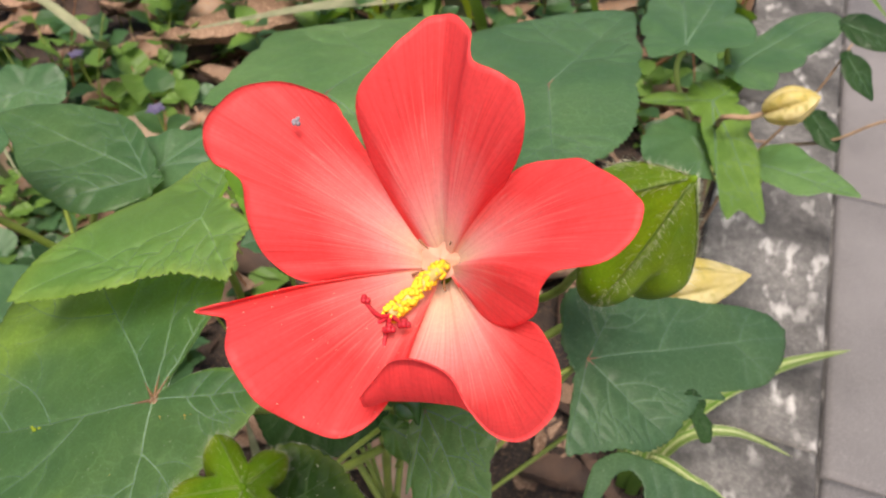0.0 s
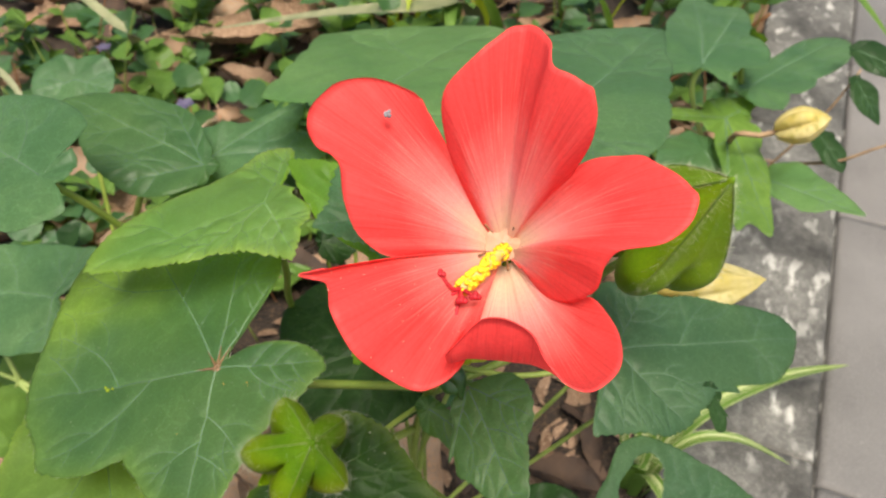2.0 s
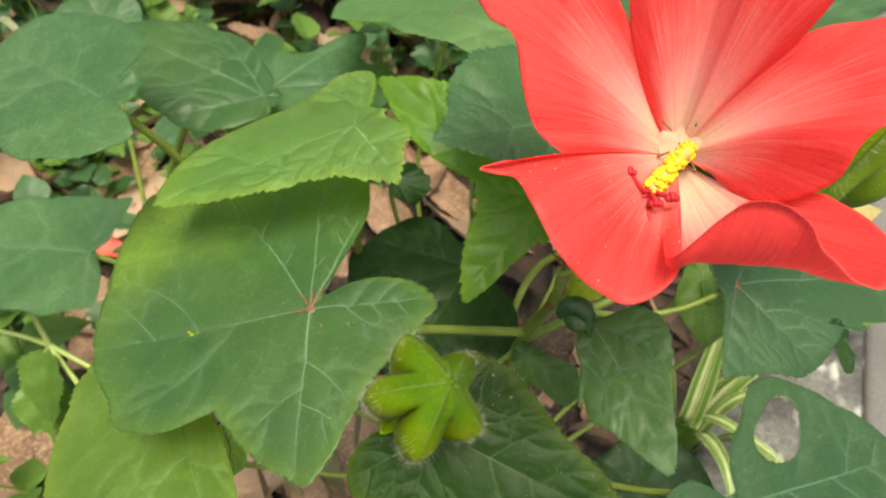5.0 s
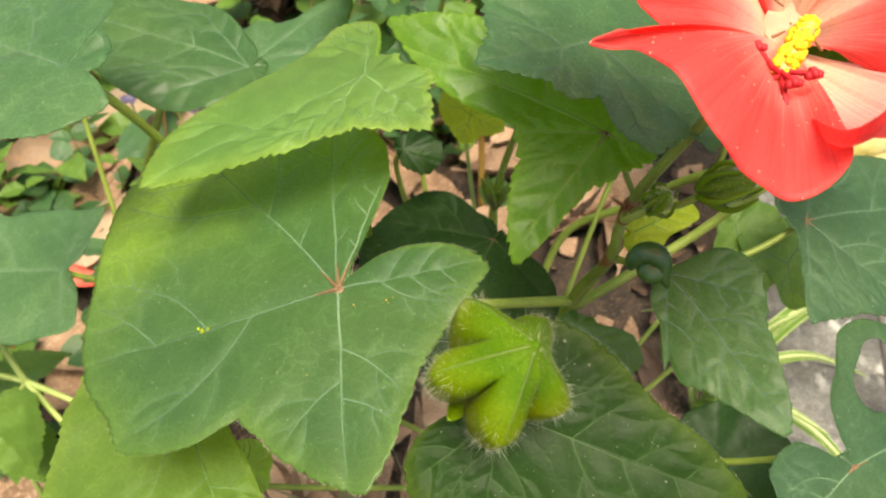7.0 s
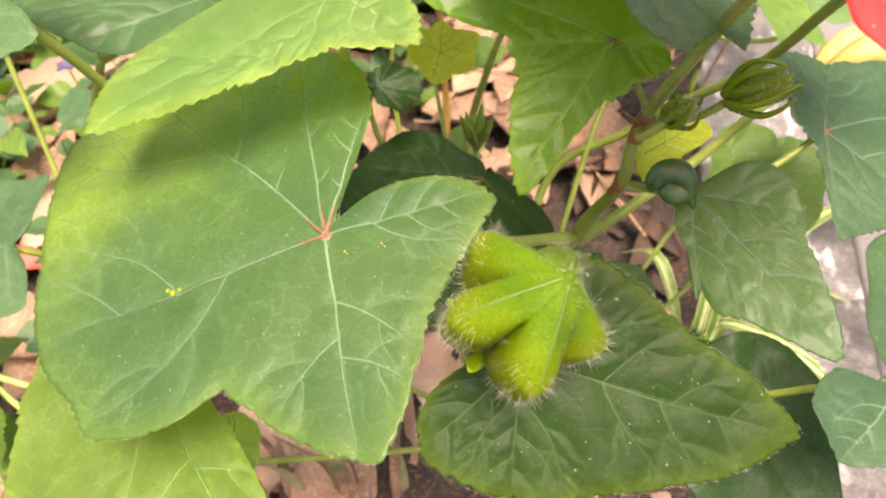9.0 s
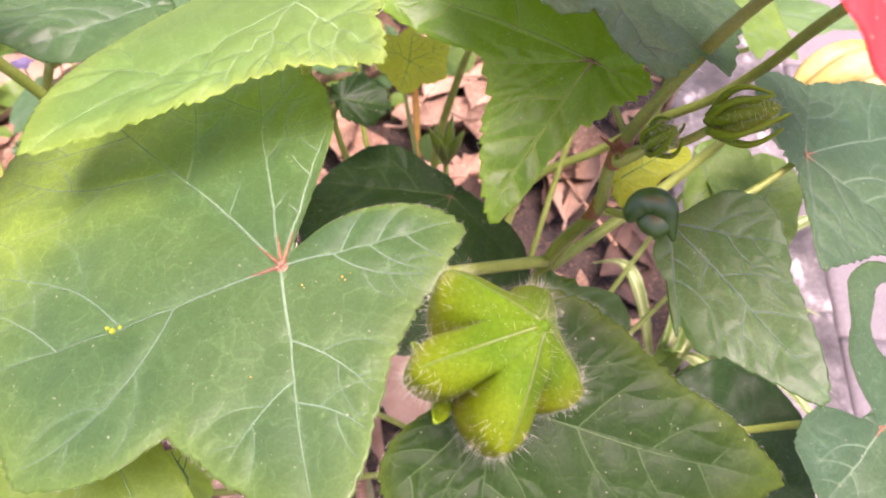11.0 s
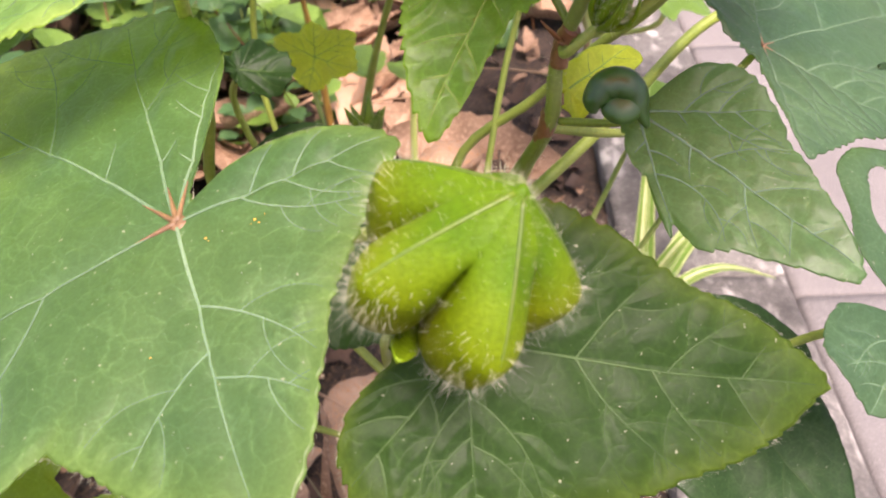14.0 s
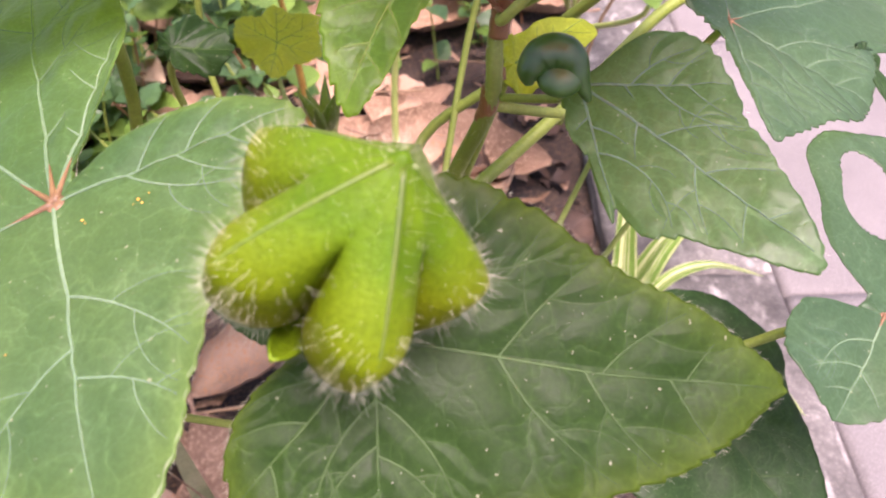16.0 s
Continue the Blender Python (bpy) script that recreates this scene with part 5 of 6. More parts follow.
# ---- dry leaves on the soil ----
def dry_mesh(seed, material):
    rng = np.random.RandomState(seed)
    L, W = 0.07 + 0.05 * rng.rand(), 0.016 + 0.016 * rng.rand()
    curl, roll, twist = (rng.rand() - 0.3) * 1.6, 0.5 + 1.6 * rng.rand(), (rng.rand() - 0.5) * 1.2
    n, k = 26, 13
    v, f = [], []
    for i in range(n):
        u = i / (n - 1)
        w = W * math.sin(math.pi * min(1, u * 0.97 + 0.02)) ** 0.75 * (1 + 0.10 * math.sin(u * 21 + seed) * rng.rand())
        a = curl * (u - 0.5)
        cx, cz = L * (u - 0.5), 0.35 * L * curl * (u - 0.5) ** 2
        for j in range(k):
            q = 2 * j / (k - 1) - 1
            b = roll * q * 0.8 + twist * (u - 0.5)
            y = w * math.sin(b) / max(roll * 0.8, 0.3)
            z = w * (1 - math.cos(b)) / max(roll * 0.8, 0.3) + 0.0012 * abs(q) - 0.0008 * math.cos(u * 50) * abs(q)
            z += 0.0025 * noise.noise((cx * 40, y * 40, seed * 3.3))
            v.append((cx, y, cz + z))
    for i in range(n - 1):
        for j in range(k - 1):
            if (seed % 3 == 1) and 9 < i < 12 and j > 8:
                continue
            c = i * k + j
            f.append((c, c + 1, c + k + 1, c + k))
    o = len(v)
    rib = [(L * (u - 0.5), 0, 0.35 * L * curl * (u - 0.5) ** 2 - 0.0003) for u in np.linspace(-0.12, 0.97, 12)]
    tv, tf = tube_data(rib, 0.0011, 0.0003, 14, 5)
    return mesh_of("dry_leaf", v + list(tv), f + [tuple(x + o for x in q) for q in tf], material)


DRY_BLEACHED = speckled("bleached dry leaf", (0.42, 0.29, 0.19), (0.60, 0.46, 0.33), 30, 500, 0.75, 0.5, 0.002, third=(0.48, 0.30, 0.18))
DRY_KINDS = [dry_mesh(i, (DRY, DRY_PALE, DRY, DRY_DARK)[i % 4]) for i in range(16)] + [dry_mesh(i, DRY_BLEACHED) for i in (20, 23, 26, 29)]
WORDS = {"bleached dry leaf": "broad bleached dry leaf on the soil", "dry brown leaf": "curled dry brown leaf on the soil", "pale dry leaf": "pale dry leaf on the soil", "dark rotting and shaded leaf": "dark rotting and shaded leaf on the soil"}


def dry_leaf(x, y, z, me, rot, size=1.0):
    ob = part("dry_leaf", me, None, (x, y, z), WORDS[me.materials[0].name])
    ob.rotation_euler = rot
    ob.scale = (size,) * 3
    tagged(ob, category="dry leaf", group="dry leaves on the soil")


rng = np.random.RandomState(21)
SPOTS = [(-0.311, 0.46), (-0.351, 0.51), (-0.384, 0.494), (-0.392, 0.465), (-0.293, 0.415), (-0.289, 0.56), (-0.059, 0.503), (-0.03, 0.44), (-0.08, 0.433), (0.022, 0.38), (0.13, 0.333), (0.10, 0.40), (0.067, 0.237), (0.051, 0.322), (0.126, 0.339), (0.092, 0.30), (-0.353, 0.643), (-0.339, 0.529), (-0.295, 0.336), (0.053, 0.555), (-0.033, 0.465), (0.08, 0.424), (-0.13, 0.231), (-0.102, 0.213), (-0.294, 0.217), (-0.144, 0.211), (0.073, 0.564), (-0.072, 0.317), (0.081, 0.50)]
for i in range(270):
    if i < len(SPOTS):
        x, y = SPOTS[i]
        z = 0.016 + 0.006 * rng.rand()
        kind_i = (0, 1, 2, 5, 9, 6)[i % 6] if not 8 < i < 17 else (0, 3, 2, 7, 8, 11)[i % 6]
    else:
        x, y = -0.72 + 1.05 * rng.rand(), 0.08 + 1.05 * rng.rand() ** 1.2
        z = 0.006 + 0.012 * rng.rand()
        kind_i = rng.randint(16)
        if i > 165:
            x, y = -0.55 + 0.75 * rng.rand(), 0.42 + 0.5 * rng.rand()
            z, kind_i = 0.012 + 0.012 * rng.rand(), (0, 3, 5, 7, 4, 2)[i % 6]
    tilt, size = (radians(rng.randn() * 14), radians(rng.randn() * 12), rng.rand() * 6.28), 0.75 + 0.5 * rng.rand()
    if off_edge(x, y) > -0.125:
        continue
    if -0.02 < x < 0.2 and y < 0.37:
        # by the stems lie mostly small dark scraps; their colour stands in for shade
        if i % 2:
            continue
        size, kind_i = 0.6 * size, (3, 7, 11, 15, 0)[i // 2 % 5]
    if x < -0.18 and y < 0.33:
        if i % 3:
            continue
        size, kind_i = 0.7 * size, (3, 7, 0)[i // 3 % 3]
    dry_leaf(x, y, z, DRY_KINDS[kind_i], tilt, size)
for x, y, z, k, turn, size in ((-0.213, 0.741, 0.05, 4, 0.2, 1.5), (-0.236, 0.790, 0.05, 1, 0.1, 1.3), (-0.287, 0.552, 0.034, 16, 0.5, 1.25), (-0.335, 0.500, 0.036, 5, 0.3, 1.2), (-0.27, 0.43, 0.03, 18, 1.1, 1.0), (-0.24, 0.56, 0.03, 19, 2.4, 1.0), (-0.40, 0.56, 0.03, 16, 1.6, 1.1), (-0.317, 0.515, 0.03, 1, 0.7, 1.25), (-0.29, 0.47, 0.032, 2, 1.3, 1.3), (-0.375, 0.455, 0.03, 5, 0.5, 1.1), (-0.118, 0.625, 0.034, 16, -0.95, 1.35), (-0.284, 0.201, 0.03, 2, 1.0, 1.1)):
    dry_leaf(x, y, z, DRY_KINDS[k], (radians(8), radians(-6), turn), size)
for i in range(40):
    x, y = -0.6 + 0.85 * rng.rand(), 0.15 + 0.8 * rng.rand()
    if off_edge(x, y) > -0.16:
        continue
    a = rng.rand() * 3.14
    ln = 0.04 + 0.08 * rng.rand()
    d = np.array((math.cos(a), math.sin(a), 0.1 * rng.randn()))
    p = np.array((x, y, 0.016 + 0.01 * rng.rand()))
    ob = tube("twig", [p - ln * d, p + (0, 0, 0.004), p + ln * d], 0.0012, 0.0006, TWIG, None, 10, 6)
    tagged(ob, "thin dry twig among the dry leaves", "twig", "twigs on the soil")

# crumbs of soil and broken bits of dry leaf between the larger leaves
rng = np.random.RandomState(55)
places, sizes = [], []
while len(places) < 2600:
    x, y = -0.5 + 0.75 * rng.rand(), 0.1 + 0.75 * rng.rand() ** 1.3
    if off_edge(x, y) < -0.11:
        h = 0.012 * noise.noise((x * 9, y * 9, 0)) + 0.006 * noise.noise((x * 40, y * 40, 3))
        places.append(np.array((x, y, h + 0.0008)))
        sizes.append(0.0009 + 0.0034 * rng.rand() ** 3)
v, f = grains(places, sizes)
ob = part("soil_crumbs", mesh_of("soil_crumbs", v, f, SOIL, False), None, (0, 0, 0), "dark crumbs of garden soil", "stuff")
tagged(ob, category="soil")
for m, words, count in ((DRY, "brown broken bits of dry leaf on the soil", 420), (DRY_DARK, "dark rotting bits of leaf on the soil", 420)):
    v, f = [], []
    while len(v) < 9 * count:
        x, y = -0.5 + 0.72 * rng.rand(), 0.1 + 0.7 * rng.rand() ** 1.3
        if off_edge(x, y) > -0.12:
            continue
        h = 0.012 * noise.noise((x * 9, y * 9, 0)) + 0.006 * noise.noise((x * 40, y * 40, 3)) + 0.003 + 0.006 * rng.rand()
        turn, ln, wd, bow = rng.rand() * 6.28, 0.003 + 0.007 * rng.rand(), 0.002 + 0.005 * rng.rand(), 0.5 * rng.randn()
        tilt = 0.5 * rng.randn(2)
        o = len(v)
        for p in (-1, 0, 1):
            for q in (-1, 0, 1):
                a, b = ln * p * (1 + 0.3 * rng.randn()), wd * q * (1 + 0.3 * rng.randn())
                v.append((x + a * math.cos(turn) - b * math.sin(turn), y + a * math.sin(turn) + b * math.cos(turn), h + tilt[0] * a + tilt[1] * b + bow * (a * a / ln + b * b / wd) * 0.5))
        f += [(o + i, o + i + 1, o + i + 4, o + i + 3) for i in (0, 1, 3, 4)]
    ob = part("leaf_scraps", mesh_of("leaf_scraps", v, f, m), None, (0, 0, 0), words, "stuff")
    tagged(ob, category="leaf litter")

# a fallen red petal
pv_, pf_ = [], []
for i in range(10):
    for j in range(6):
        u, q = i / 9, j / 5 - 0.5
        pv_.append((0.034 * (u - 0.5), 0.02 * q * math.sin(math.pi * (0.1 + 0.8 * u)), 0.006 * math.cos(4 * q) + 0.004 * math.sin(5 * u)))
for i in range(9):
    for j in range(5):
        c = i * 6 + j
        pf_.append((c, c + 1, c + 7, c + 6))
RED_DRY = speckled("fallen red petal", (0.6, 0.06, 0.04), (0.7, 0.14, 0.09), 90, 900, 0.6, 0.3)
ob = part("fallen_petal", mesh_of("fallen_petal", pv_, pf_, RED_DRY), None, (-0.288, 0.388, 0.036), "fallen red petal lying on dry leaves")
tagged(ob, category="petal")

# ---- weeds ----
def small_leaf(L, W, fold, curl, material, seed, teeth=0.0, n=11):
    k = 9
    v, f = [], []
    for i in range(n):
        u = i / (n - 1)
        w = W * math.sin(math.pi * u**(0.65 if teeth else 0.8)) ** 0.9 * (1 + teeth * (i % 2))
        for j in range(k):
            q = 2 * j / (k - 1) - 1
            v.append((L * u, w * q, fold * w * abs(q) - curl * L * u * u + 0.0006 * math.sin(u * 19 + q * 4 + seed)))
    for i in range(n - 1):
        for j in range(k - 1):
            c = i * k + j
            f.append((c, c + 1, c + k + 1, c + k))
    return mesh_of("leaf", v, f, material)


WEED_LEAVES = [small_leaf(0.016 + 0.003 * i, 0.006 + 0.0012 * i, 0.25, 0.25, (WEED, LEAF, LEAF_FAR, LEAF_DARK)[i % 4], i) for i in range(6)]
WEED_LEAVES += [small_leaf(0.034, 0.0125, 0.25, 0.35, WEED, 7, 0.14, 29), small_leaf(0.024, 0.011, 0.15, 0.2, LEAF_FAR, 8)]


def weed(x, y, height, kinds, pairs, seed, bend=0.3):
    rng = np.random.RandomState(seed)
    w = thing("weed", (x, y, 0.0), "small green weed growing through the dry leaves", "weed", "weeds in the bed")
    lean = (rng.rand(2) - 0.5) * bend * height * 2
    line = spline([(x, y, -0.004), (x + 0.3 * lean[0], y + 0.3 * lean[1], 0.5 * height), (x + lean[0], y + lean[1], height)], 24)
    tube("stem", line[::4], 0.0010, 0.0006, STEM if seed % 3 else STEM_RED, w, 14, 6)
    for i in range(pairs):
        p = line[int(5 + 18 * i / max(1, pairs - 1))]
        a = i * 1.6 + rng.rand() * 0.6
        for s in (0, math.pi):
            ob = part("leaf", WEED_LEAVES[kinds[rng.randint(len(kinds))]], w, p)
            ob.rotation_euler = (0.3 * rng.randn(), -0.35 - 0.3 * rng.rand() + 0.25 * rng.randn(), a + s)
            ob.scale = (0.7 + 0.5 * rng.rand(),) * 3
    return w


rng = np.random.RandomState(5)
for i in range(150):
    if i < 100:
        x, y = -0.58 + 0.56 * rng.rand(), 0.52 + 0.50 * rng.rand()
        h = 0.05 + 0.13 * rng.rand()
    elif i < 135:
        x, y = -0.02 + 0.32 * rng.rand(), 0.52 + 0.5 * rng.rand()
        h = 0.06 + 0.12 * rng.rand()
    else:
        x, y = -0.34 + 0.16 * rng.rand(), 0.24 + 0.28 * rng.rand()
        h = 0.03 + 0.05 * rng.rand()
    if off_edge(x, y) > -0.12:
        continue
    weed(x, y, h, ([0, 1, 2, 4], [0, 1, 5], [2, 3, 7], [4, 5, 7])[i % 4], 3 + i % 4, i)
for x, y, h, kinds, seed in ((-0.262, 0.225, 0.15, [6], 101), (-0.245, 0.190, 0.13, [6, 4], 104), (-0.24, 0.50, 0.12, [7, 5], 102), (-0.20, 0.42, 0.10, [0, 1], 103), (-0.15, 0.40, 0.14, [6, 7], 105), (-0.10, 0.46, 0.11, [4, 7], 106), (-0.02, 0.54, 0.12, [5, 7], 107), (0.02, 0.30, 0.07, [1, 2], 108)):
    weed(x, y, h, kinds, 4, seed, 0.5)

rng = np.random.RandomState(77)
for i in range(45):
    x, y = -0.42 + 0.44 * rng.rand(), 0.44 + 0.34 * rng.rand()
    weed(x, y, 0.03 + 0.07 * rng.rand(), ([4, 5], [6, 0], [0, 1], [6, 7])[i % 4], 3 + i % 3, 400 + i, 0.5)
for i, (x, y, h) in enumerate(((0.28, 0.92, 0.10), (0.33, 0.93, 0.09), (0.25, 0.74, 0.05), (0.225, 0.70, 0.06), (0.21, 0.66, 0.05), (0.30, 0.84, 0.06), (0.19, 0.60, 0.04), (0.33, 0.86, 0.08), (0.315, 0.80, 0.09), (0.30, 0.77, 0.08), (0.335, 0.90, 0.10), (0.28, 0.70, 0.07), (0.265, 0.66, 0.06))):
    weed(x, y, h, ([0, 5], [6, 4], [4, 7])[i % 3], 4, 210 + i)
for i, (x, y, h) in enumerate(((0.300, 0.80, 0.10), (0.318, 0.82, 0.12), (0.325, 0.86, 0.13), (0.340, 0.88, 0.12), (0.290, 0.76, 0.09), (0.235, 0.72, 0.07), (0.215, 0.69, 0.06))):
    ob = tube("dry_stalk", [(x, y, -0.004), (x + 0.01 * (i % 3 - 1), y, 0.5 * h), (x + 0.03 + 0.02 * (i % 3 - 1), y - 0.01, h)], 0.0035, 0.0018, TWIG if i % 2 else STEM_RED, None, 12, 8)
    tagged(ob, "upright brown dry plant stalk by the kerb", "plant stalk", "dry stalks by the kerb")

for x, y, r, h, m in ((0.335, 0.83, 0.005, 0.24, STEM), (0.345, 0.85, 0.0055, 0.26, TWIG), (0.360, 0.87, 0.009, 0.28, TWIG), (0.352, 0.90, 0.006, 0.25, STRAW)):
    ob = tube("shrub_stem", [(x, y, -0.004), (x - 0.004, y + 0.002, 0.4 * h), (x + 0.006, y, 0.75 * h), (x + 0.01, y + 0.01, h)], r, 0.7 * r, m, None, 16, 9, wobble=0.15)
    tagged(ob, "thick brown shrub stem beside the kerb" if m is TWIG else "pale green shrub stem beside the kerb", "plant stem", "shrub stems by the kerb")

side_weed = thing("toothed_weed", (-0.25, 0.20, 0.0), "green weed with branching stalks and toothed hanging leaves", "weed")
hub = np.array((-0.2180, 0.2010, 0.1650))
for pts in (
    [(-0.25, 0.20, -0.004), (-0.245, 0.20, 0.08), (-0.232, 0.200, 0.140), hub],
    [hub, (-0.205, 0.197, 0.158), (-0.185, 0.190, 0.150), (-0.165, 0.182, 0.146)],
    [hub, (-0.222, 0.206, 0.176), (-0.226, 0.212, 0.190)],
    [hub, (-0.230, 0.204, 0.167), (-0.250, 0.210, 0.165)],
    [hub, (-0.206, 0.190, 0.150), (-0.192, 0.180, 0.135)],
):
    tube("stalk", pts, 0.0014, 0.0010, STALK_PALE, side_weed, 12)
for base, heading, size in (((-0.218, 0.200, 0.162), 250, 1.15), ((-0.232, 0.198, 0.142), 300, 1.0), ((-0.250, 0.210, 0.165), 200, 1.1), ((-0.192, 0.180, 0.135), 320, 0.8), ((-0.226, 0.212, 0.190), 120, 0.8)):
    ob = part("leaf", WEED_LEAVES[6], side_weed, base)
    ob.rotation_euler, ob.scale = (0.2, 0.75, radians(heading)), (size,) * 3

# slender stalks and a fuzzy shoot behind the stem
for x, y, h, dx, dy, m in ((0.005, 0.45, 0.20, -0.012, -0.04, ORANGE_STEM), (0.055, 0.44, 0.21, 0.012, -0.06, STALK_PALE), (-0.01, 0.34, 0.24, 0.02, -0.05, STEM)):
    w = thing("slender_stalk", (x, y, 0), "slender upright plant stalk among the dry leaves", "plant stalk", "stalks behind the stem")
    line = [(x, y, -0.004), (x + 0.2 * dx, y + 0.2 * dy, 0.5 * h), (x + 0.6 * dx, y + 0.6 * dy, 0.8 * h), (x + dx, y + dy, h)]
    tube("stem", line, 0.0026, 0.0013, m, w, 20, 8, wobble=0.15)
    for k in (0.55, 0.8):
        ob = part("leaf", WEED_LEAVES[6 if k > 0.6 else 4], w, line[1 if k < 0.6 else 2])
        ob.rotation_euler = (0.2, -0.3, 2.4 * k + 9 * x)
shoot = thing("fuzzy_shoot", (-0.02, 0.215, 0.0), "young fuzzy yellow-green shoot behind the dark leaf", "plant")
tube("stem", [(-0.02, 0.215, -0.004), (-0.022, 0.213, 0.12), (-0.025, 0.209, 0.235)], 0.0013, 0.0009, STEM, shoot, 16)
for k in range(6):
    a = k * 1.05
    tip = np.array((-0.025 + 0.006 * math.cos(a), 0.208 + 0.006 * math.sin(a), 0.247 + 0.003 * (k % 2)))
    v, f, _ = capsule((-0.025, 0.209, 0.234), tip, 0.0019, tip + (0.001, 0.002, 0.01), 0.2, belly=0.4, n=16, k=10)
    ob = part("leaflet", mesh_of("leaflet", v, f, RIDGE), shoot, (-0.025, 0.209, 0.234))
    hairy(ob, v, 16, 10, (-0.025, 0.209, 0.234), 60, 0.0012, k, fine=0.00002)

# violet flowers on thin stalks
for i, (x, y, z) in enumerate(((-0.21, 0.46, 0.15), (-0.19, 0.44, 0.13), (-0.34, 0.62, 0.10), (0.09, 0.78, 0.12), (-0.24, 0.47, 0.12), (0.14, 0.86, 0.13), (-0.175, 0.345, 0.14))):
    fl = thing("violet_flower", (x, y, 0), "small violet flower on a thin stalk", "flower", "violet flowers among the weeds")
    tube("stalk", [(x + 0.02, y + 0.01, 0), (x + 0.006, y, 0.6 * z), (x, y, z)], 0.0009, 0.0006, STEM, fl, 10, 6)
    pm = small_leaf(0.0075, 0.0036, 0.1, 0.3, PURPLE, i)
    for k in range(5):
        ob = part("petal", pm, fl, (x, y, z))
        ob.rotation_euler = (0, -0.5, k * 1.257 + i)

# ---- striped blades by the kerb, and strap leaves behind ----
def blade_data(pts, width, n=28, lanes=(-1, 1), up=0.0, fold=0.25):
    line = spline(pts, n)
    v, f = [], []
    for i, c in enumerate(line):
        d = line[min(i + 1, n - 1)] - line[max(i - 1, 0)]
        d /= np.linalg.norm(d)
        s = np.cross(d, (0, 0, 1.0))
        s /= np.linalg.norm(s) + 1e-9
        nn = np.cross(s, d)
        u = i / (n - 1)
        w = width * min(1, (1 - u) * 2.2) ** 0.8 * (0.6 + 0.4 * min(1, u * 4))
        for q in np.linspace(lanes[0], lanes[1], 5):
            v.append(c + s * w * q + nn * (fold * w * abs(q) + up))
    for i in range(n - 1):
        for j in range(4):
            a = i * 5 + j
            f.append((a, a + 1, a + 6, a + 5))
    return v, f


def blade(parent, pts, width, material, stripe=None):
    o = np.array(pts[0], float)
    rel = [np.array(p, float) - o for p in pts]
    v, f = blade_data(rel, width)
    ob = part("blade", mesh_of("blade", v, f, material), parent, o)
    if stripe:
        for lanes in ((-0.95, -0.86), (-0.42, -0.1), (0.0, 0.12), (0.3, 0.38), (0.84, 0.95)):
            v, f = blade_data(rel, width, 28, lanes, 0.00025)
            part("stripe", mesh_of("stripe", v, f, stripe), ob, o)
    return ob


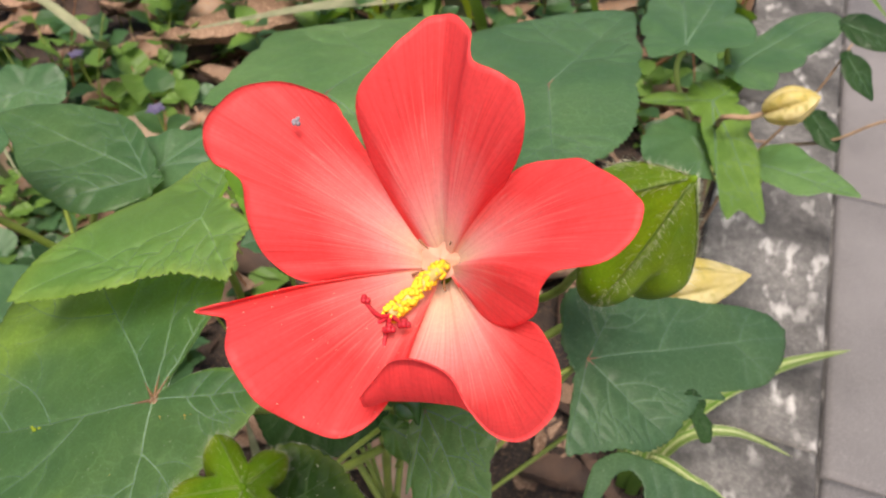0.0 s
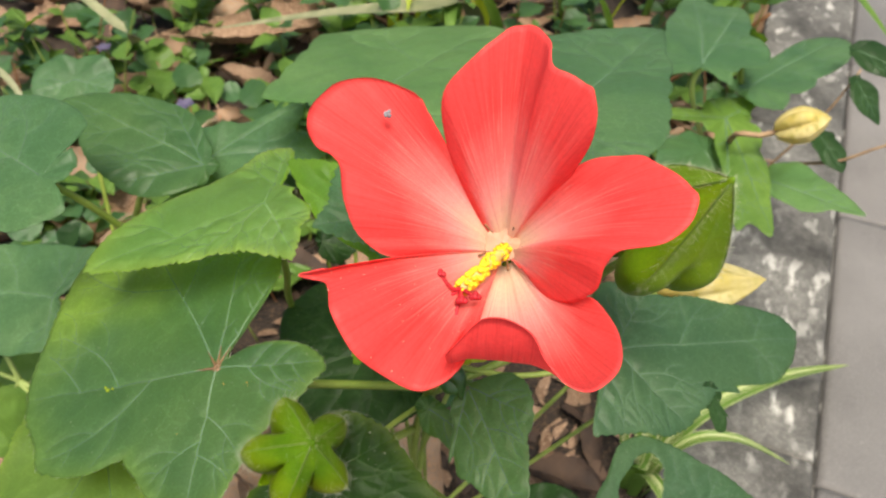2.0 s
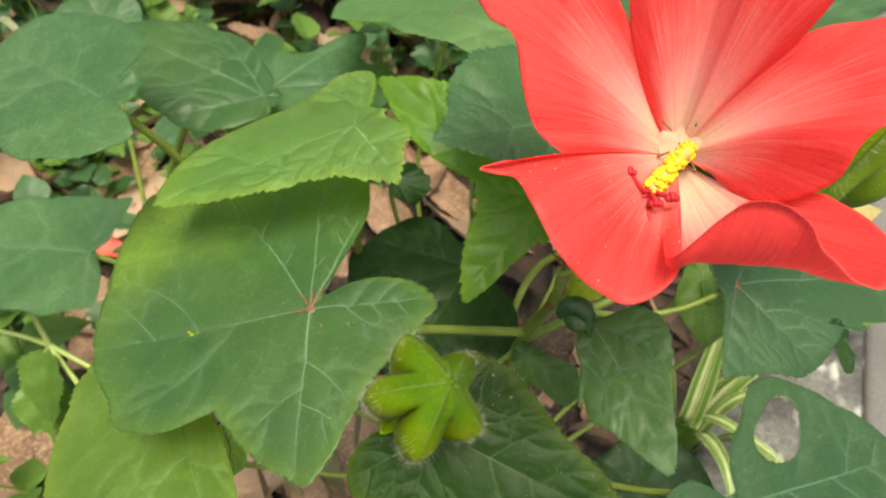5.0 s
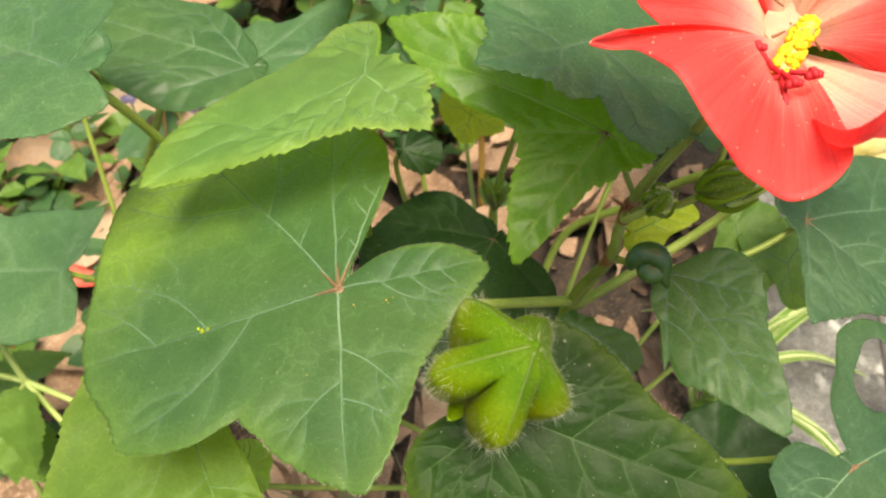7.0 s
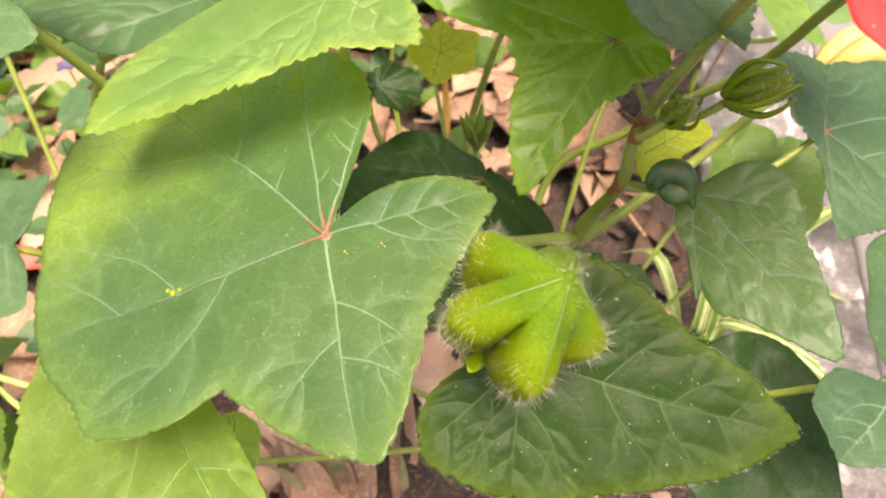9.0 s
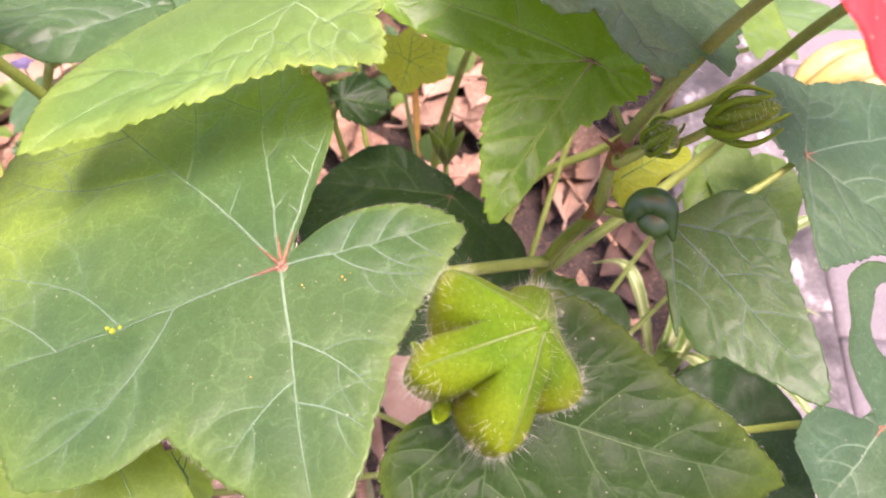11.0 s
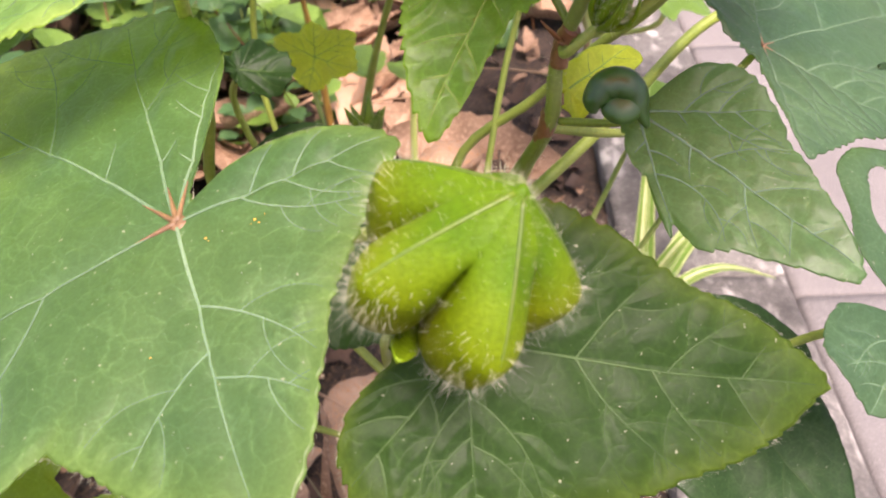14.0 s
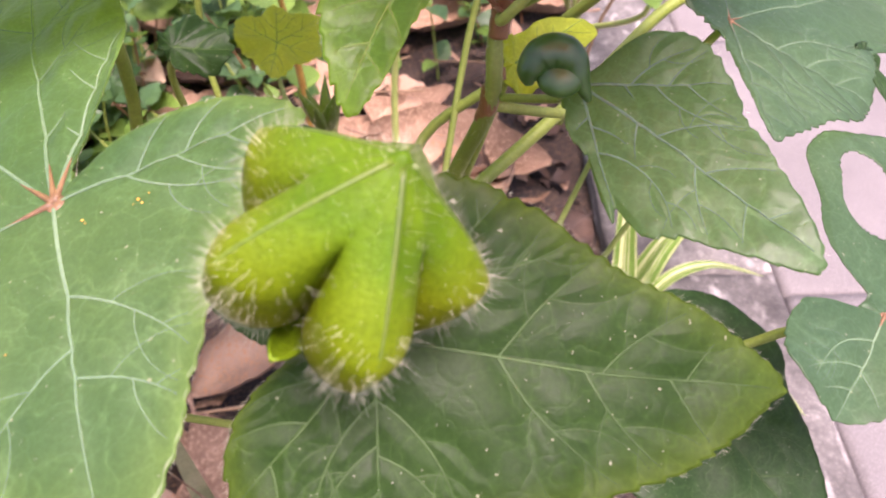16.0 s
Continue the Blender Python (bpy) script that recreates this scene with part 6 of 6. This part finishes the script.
clump = thing("striped_grass", (0.118, 0.245, 0.0), "tuft of cream-striped green grass blades beside the kerb", "grass tuft")
for pts, w in (
    ([(0.112, 0.245, -0.004), (0.110, 0.236, 0.05), (0.113, 0.247, 0.105), (0.120, 0.268, 0.165)], 0.0068),
    ([(0.116, 0.247, -0.004), (0.118, 0.248, 0.05), (0.135, 0.248, 0.091), (0.150, 0.250, 0.10)], 0.005),
    ([(0.118, 0.243, -0.004), (0.117, 0.237, 0.053), (0.135, 0.215, 0.068), (0.155, 0.195, 0.066)], 0.004),
    ([(0.116, 0.240, -0.004), (0.115, 0.230, 0.046), (0.120, 0.205, 0.06), (0.123, 0.180, 0.05)], 0.005),
    ([(0.120, 0.250, -0.004), (0.150, 0.265, 0.060), (0.21, 0.30, 0.055), (0.285, 0.337, 0.026)], 0.0065),
    ([(0.122, 0.245, -0.004), (0.14, 0.25, 0.05), (0.17, 0.25, 0.06), (0.21, 0.245, 0.04)], 0.004),
    ([(0.121, 0.241, -0.004), (0.135, 0.225, 0.05), (0.16, 0.20, 0.05), (0.185, 0.17, 0.02)], 0.005),
    ([(0.115, 0.250, -0.004), (0.105, 0.27, 0.05), (0.10, 0.29, 0.06), (0.09, 0.31, 0.04)], 0.004),
):
    blade(clump, pts, w, WEED, BLADE_CREAM)
strap = thing("strap_leaved_plant", (0.02, 0.80, 0.0), "plant with long pale green strap leaves behind", "plant")
rng = np.random.RandomState(9)
for i in range(16):
    x, y = -0.10 + 0.34 * rng.rand(), 0.70 + 0.22 * rng.rand()
    t = np.array((0.10 * rng.randn(), -0.05 - 0.05 * rng.rand(), 0))
    h = 0.12 + 0.12 * rng.rand()
    blade(strap, [(x, y, -0.004), np.array((x, y, 0.6 * h)) + 0.3 * t, np.array((x, y, h)) + t, np.array((x, y, 0.85 * h)) + 1.8 * t], 0.006 + 0.004 * rng.rand(), WEED if i % 3 else LEAF_YELLOW)
blade(strap, [(0.02, 0.72, -0.004), (0.0, 0.68, 0.12), (-0.05, 0.62, 0.150), (-0.132, 0.632, 0.135), (-0.24, 0.645, 0.11)], 0.012, STRAW)
blade(strap, [(-0.398, 0.805, -0.004), (-0.3334, 0.6694, 0.0778), (-0.2547, 0.5035, 0.1777), (-0.2854, 0.5203, 0.1951), (-0.3131, 0.5334, 0.2089), (-0.3434, 0.5643, 0.2122), (-0.40, 0.57, 0.19)], 0.0042, STRAW)
blade(strap, [(-0.36, 0.50, -0.004), (-0.34, 0.45, 0.12), (-0.312, 0.412, 0.203), (-0.284, 0.388, 0.207), (-0.26, 0.36, 0.17)], 0.003, STRAW)
straw = thing("dry_grass", (-0.10, 0.19, 0.0), "upright dry straw-coloured grass under the large leaf", "grass tuft")
rng = np.random.RandomState(31)
for i in range(13):
    x, y = -0.135 + 0.0065 * i + 0.006 * rng.randn(), 0.20 + 0.012 * rng.randn()
    h, lean = 0.09 + 0.06 * rng.rand(), 0.012 * rng.randn(2)
    blade(straw, [(x, y, -0.004), (x + 0.3 * lean[0], y + 0.3 * lean[1], 0.5 * h), (x + lean[0], y + lean[1] - 0.006, h)], 0.0022 + 0.0022 * rng.rand(), (DRY_PALE, DRY, STRAW)[i % 3])
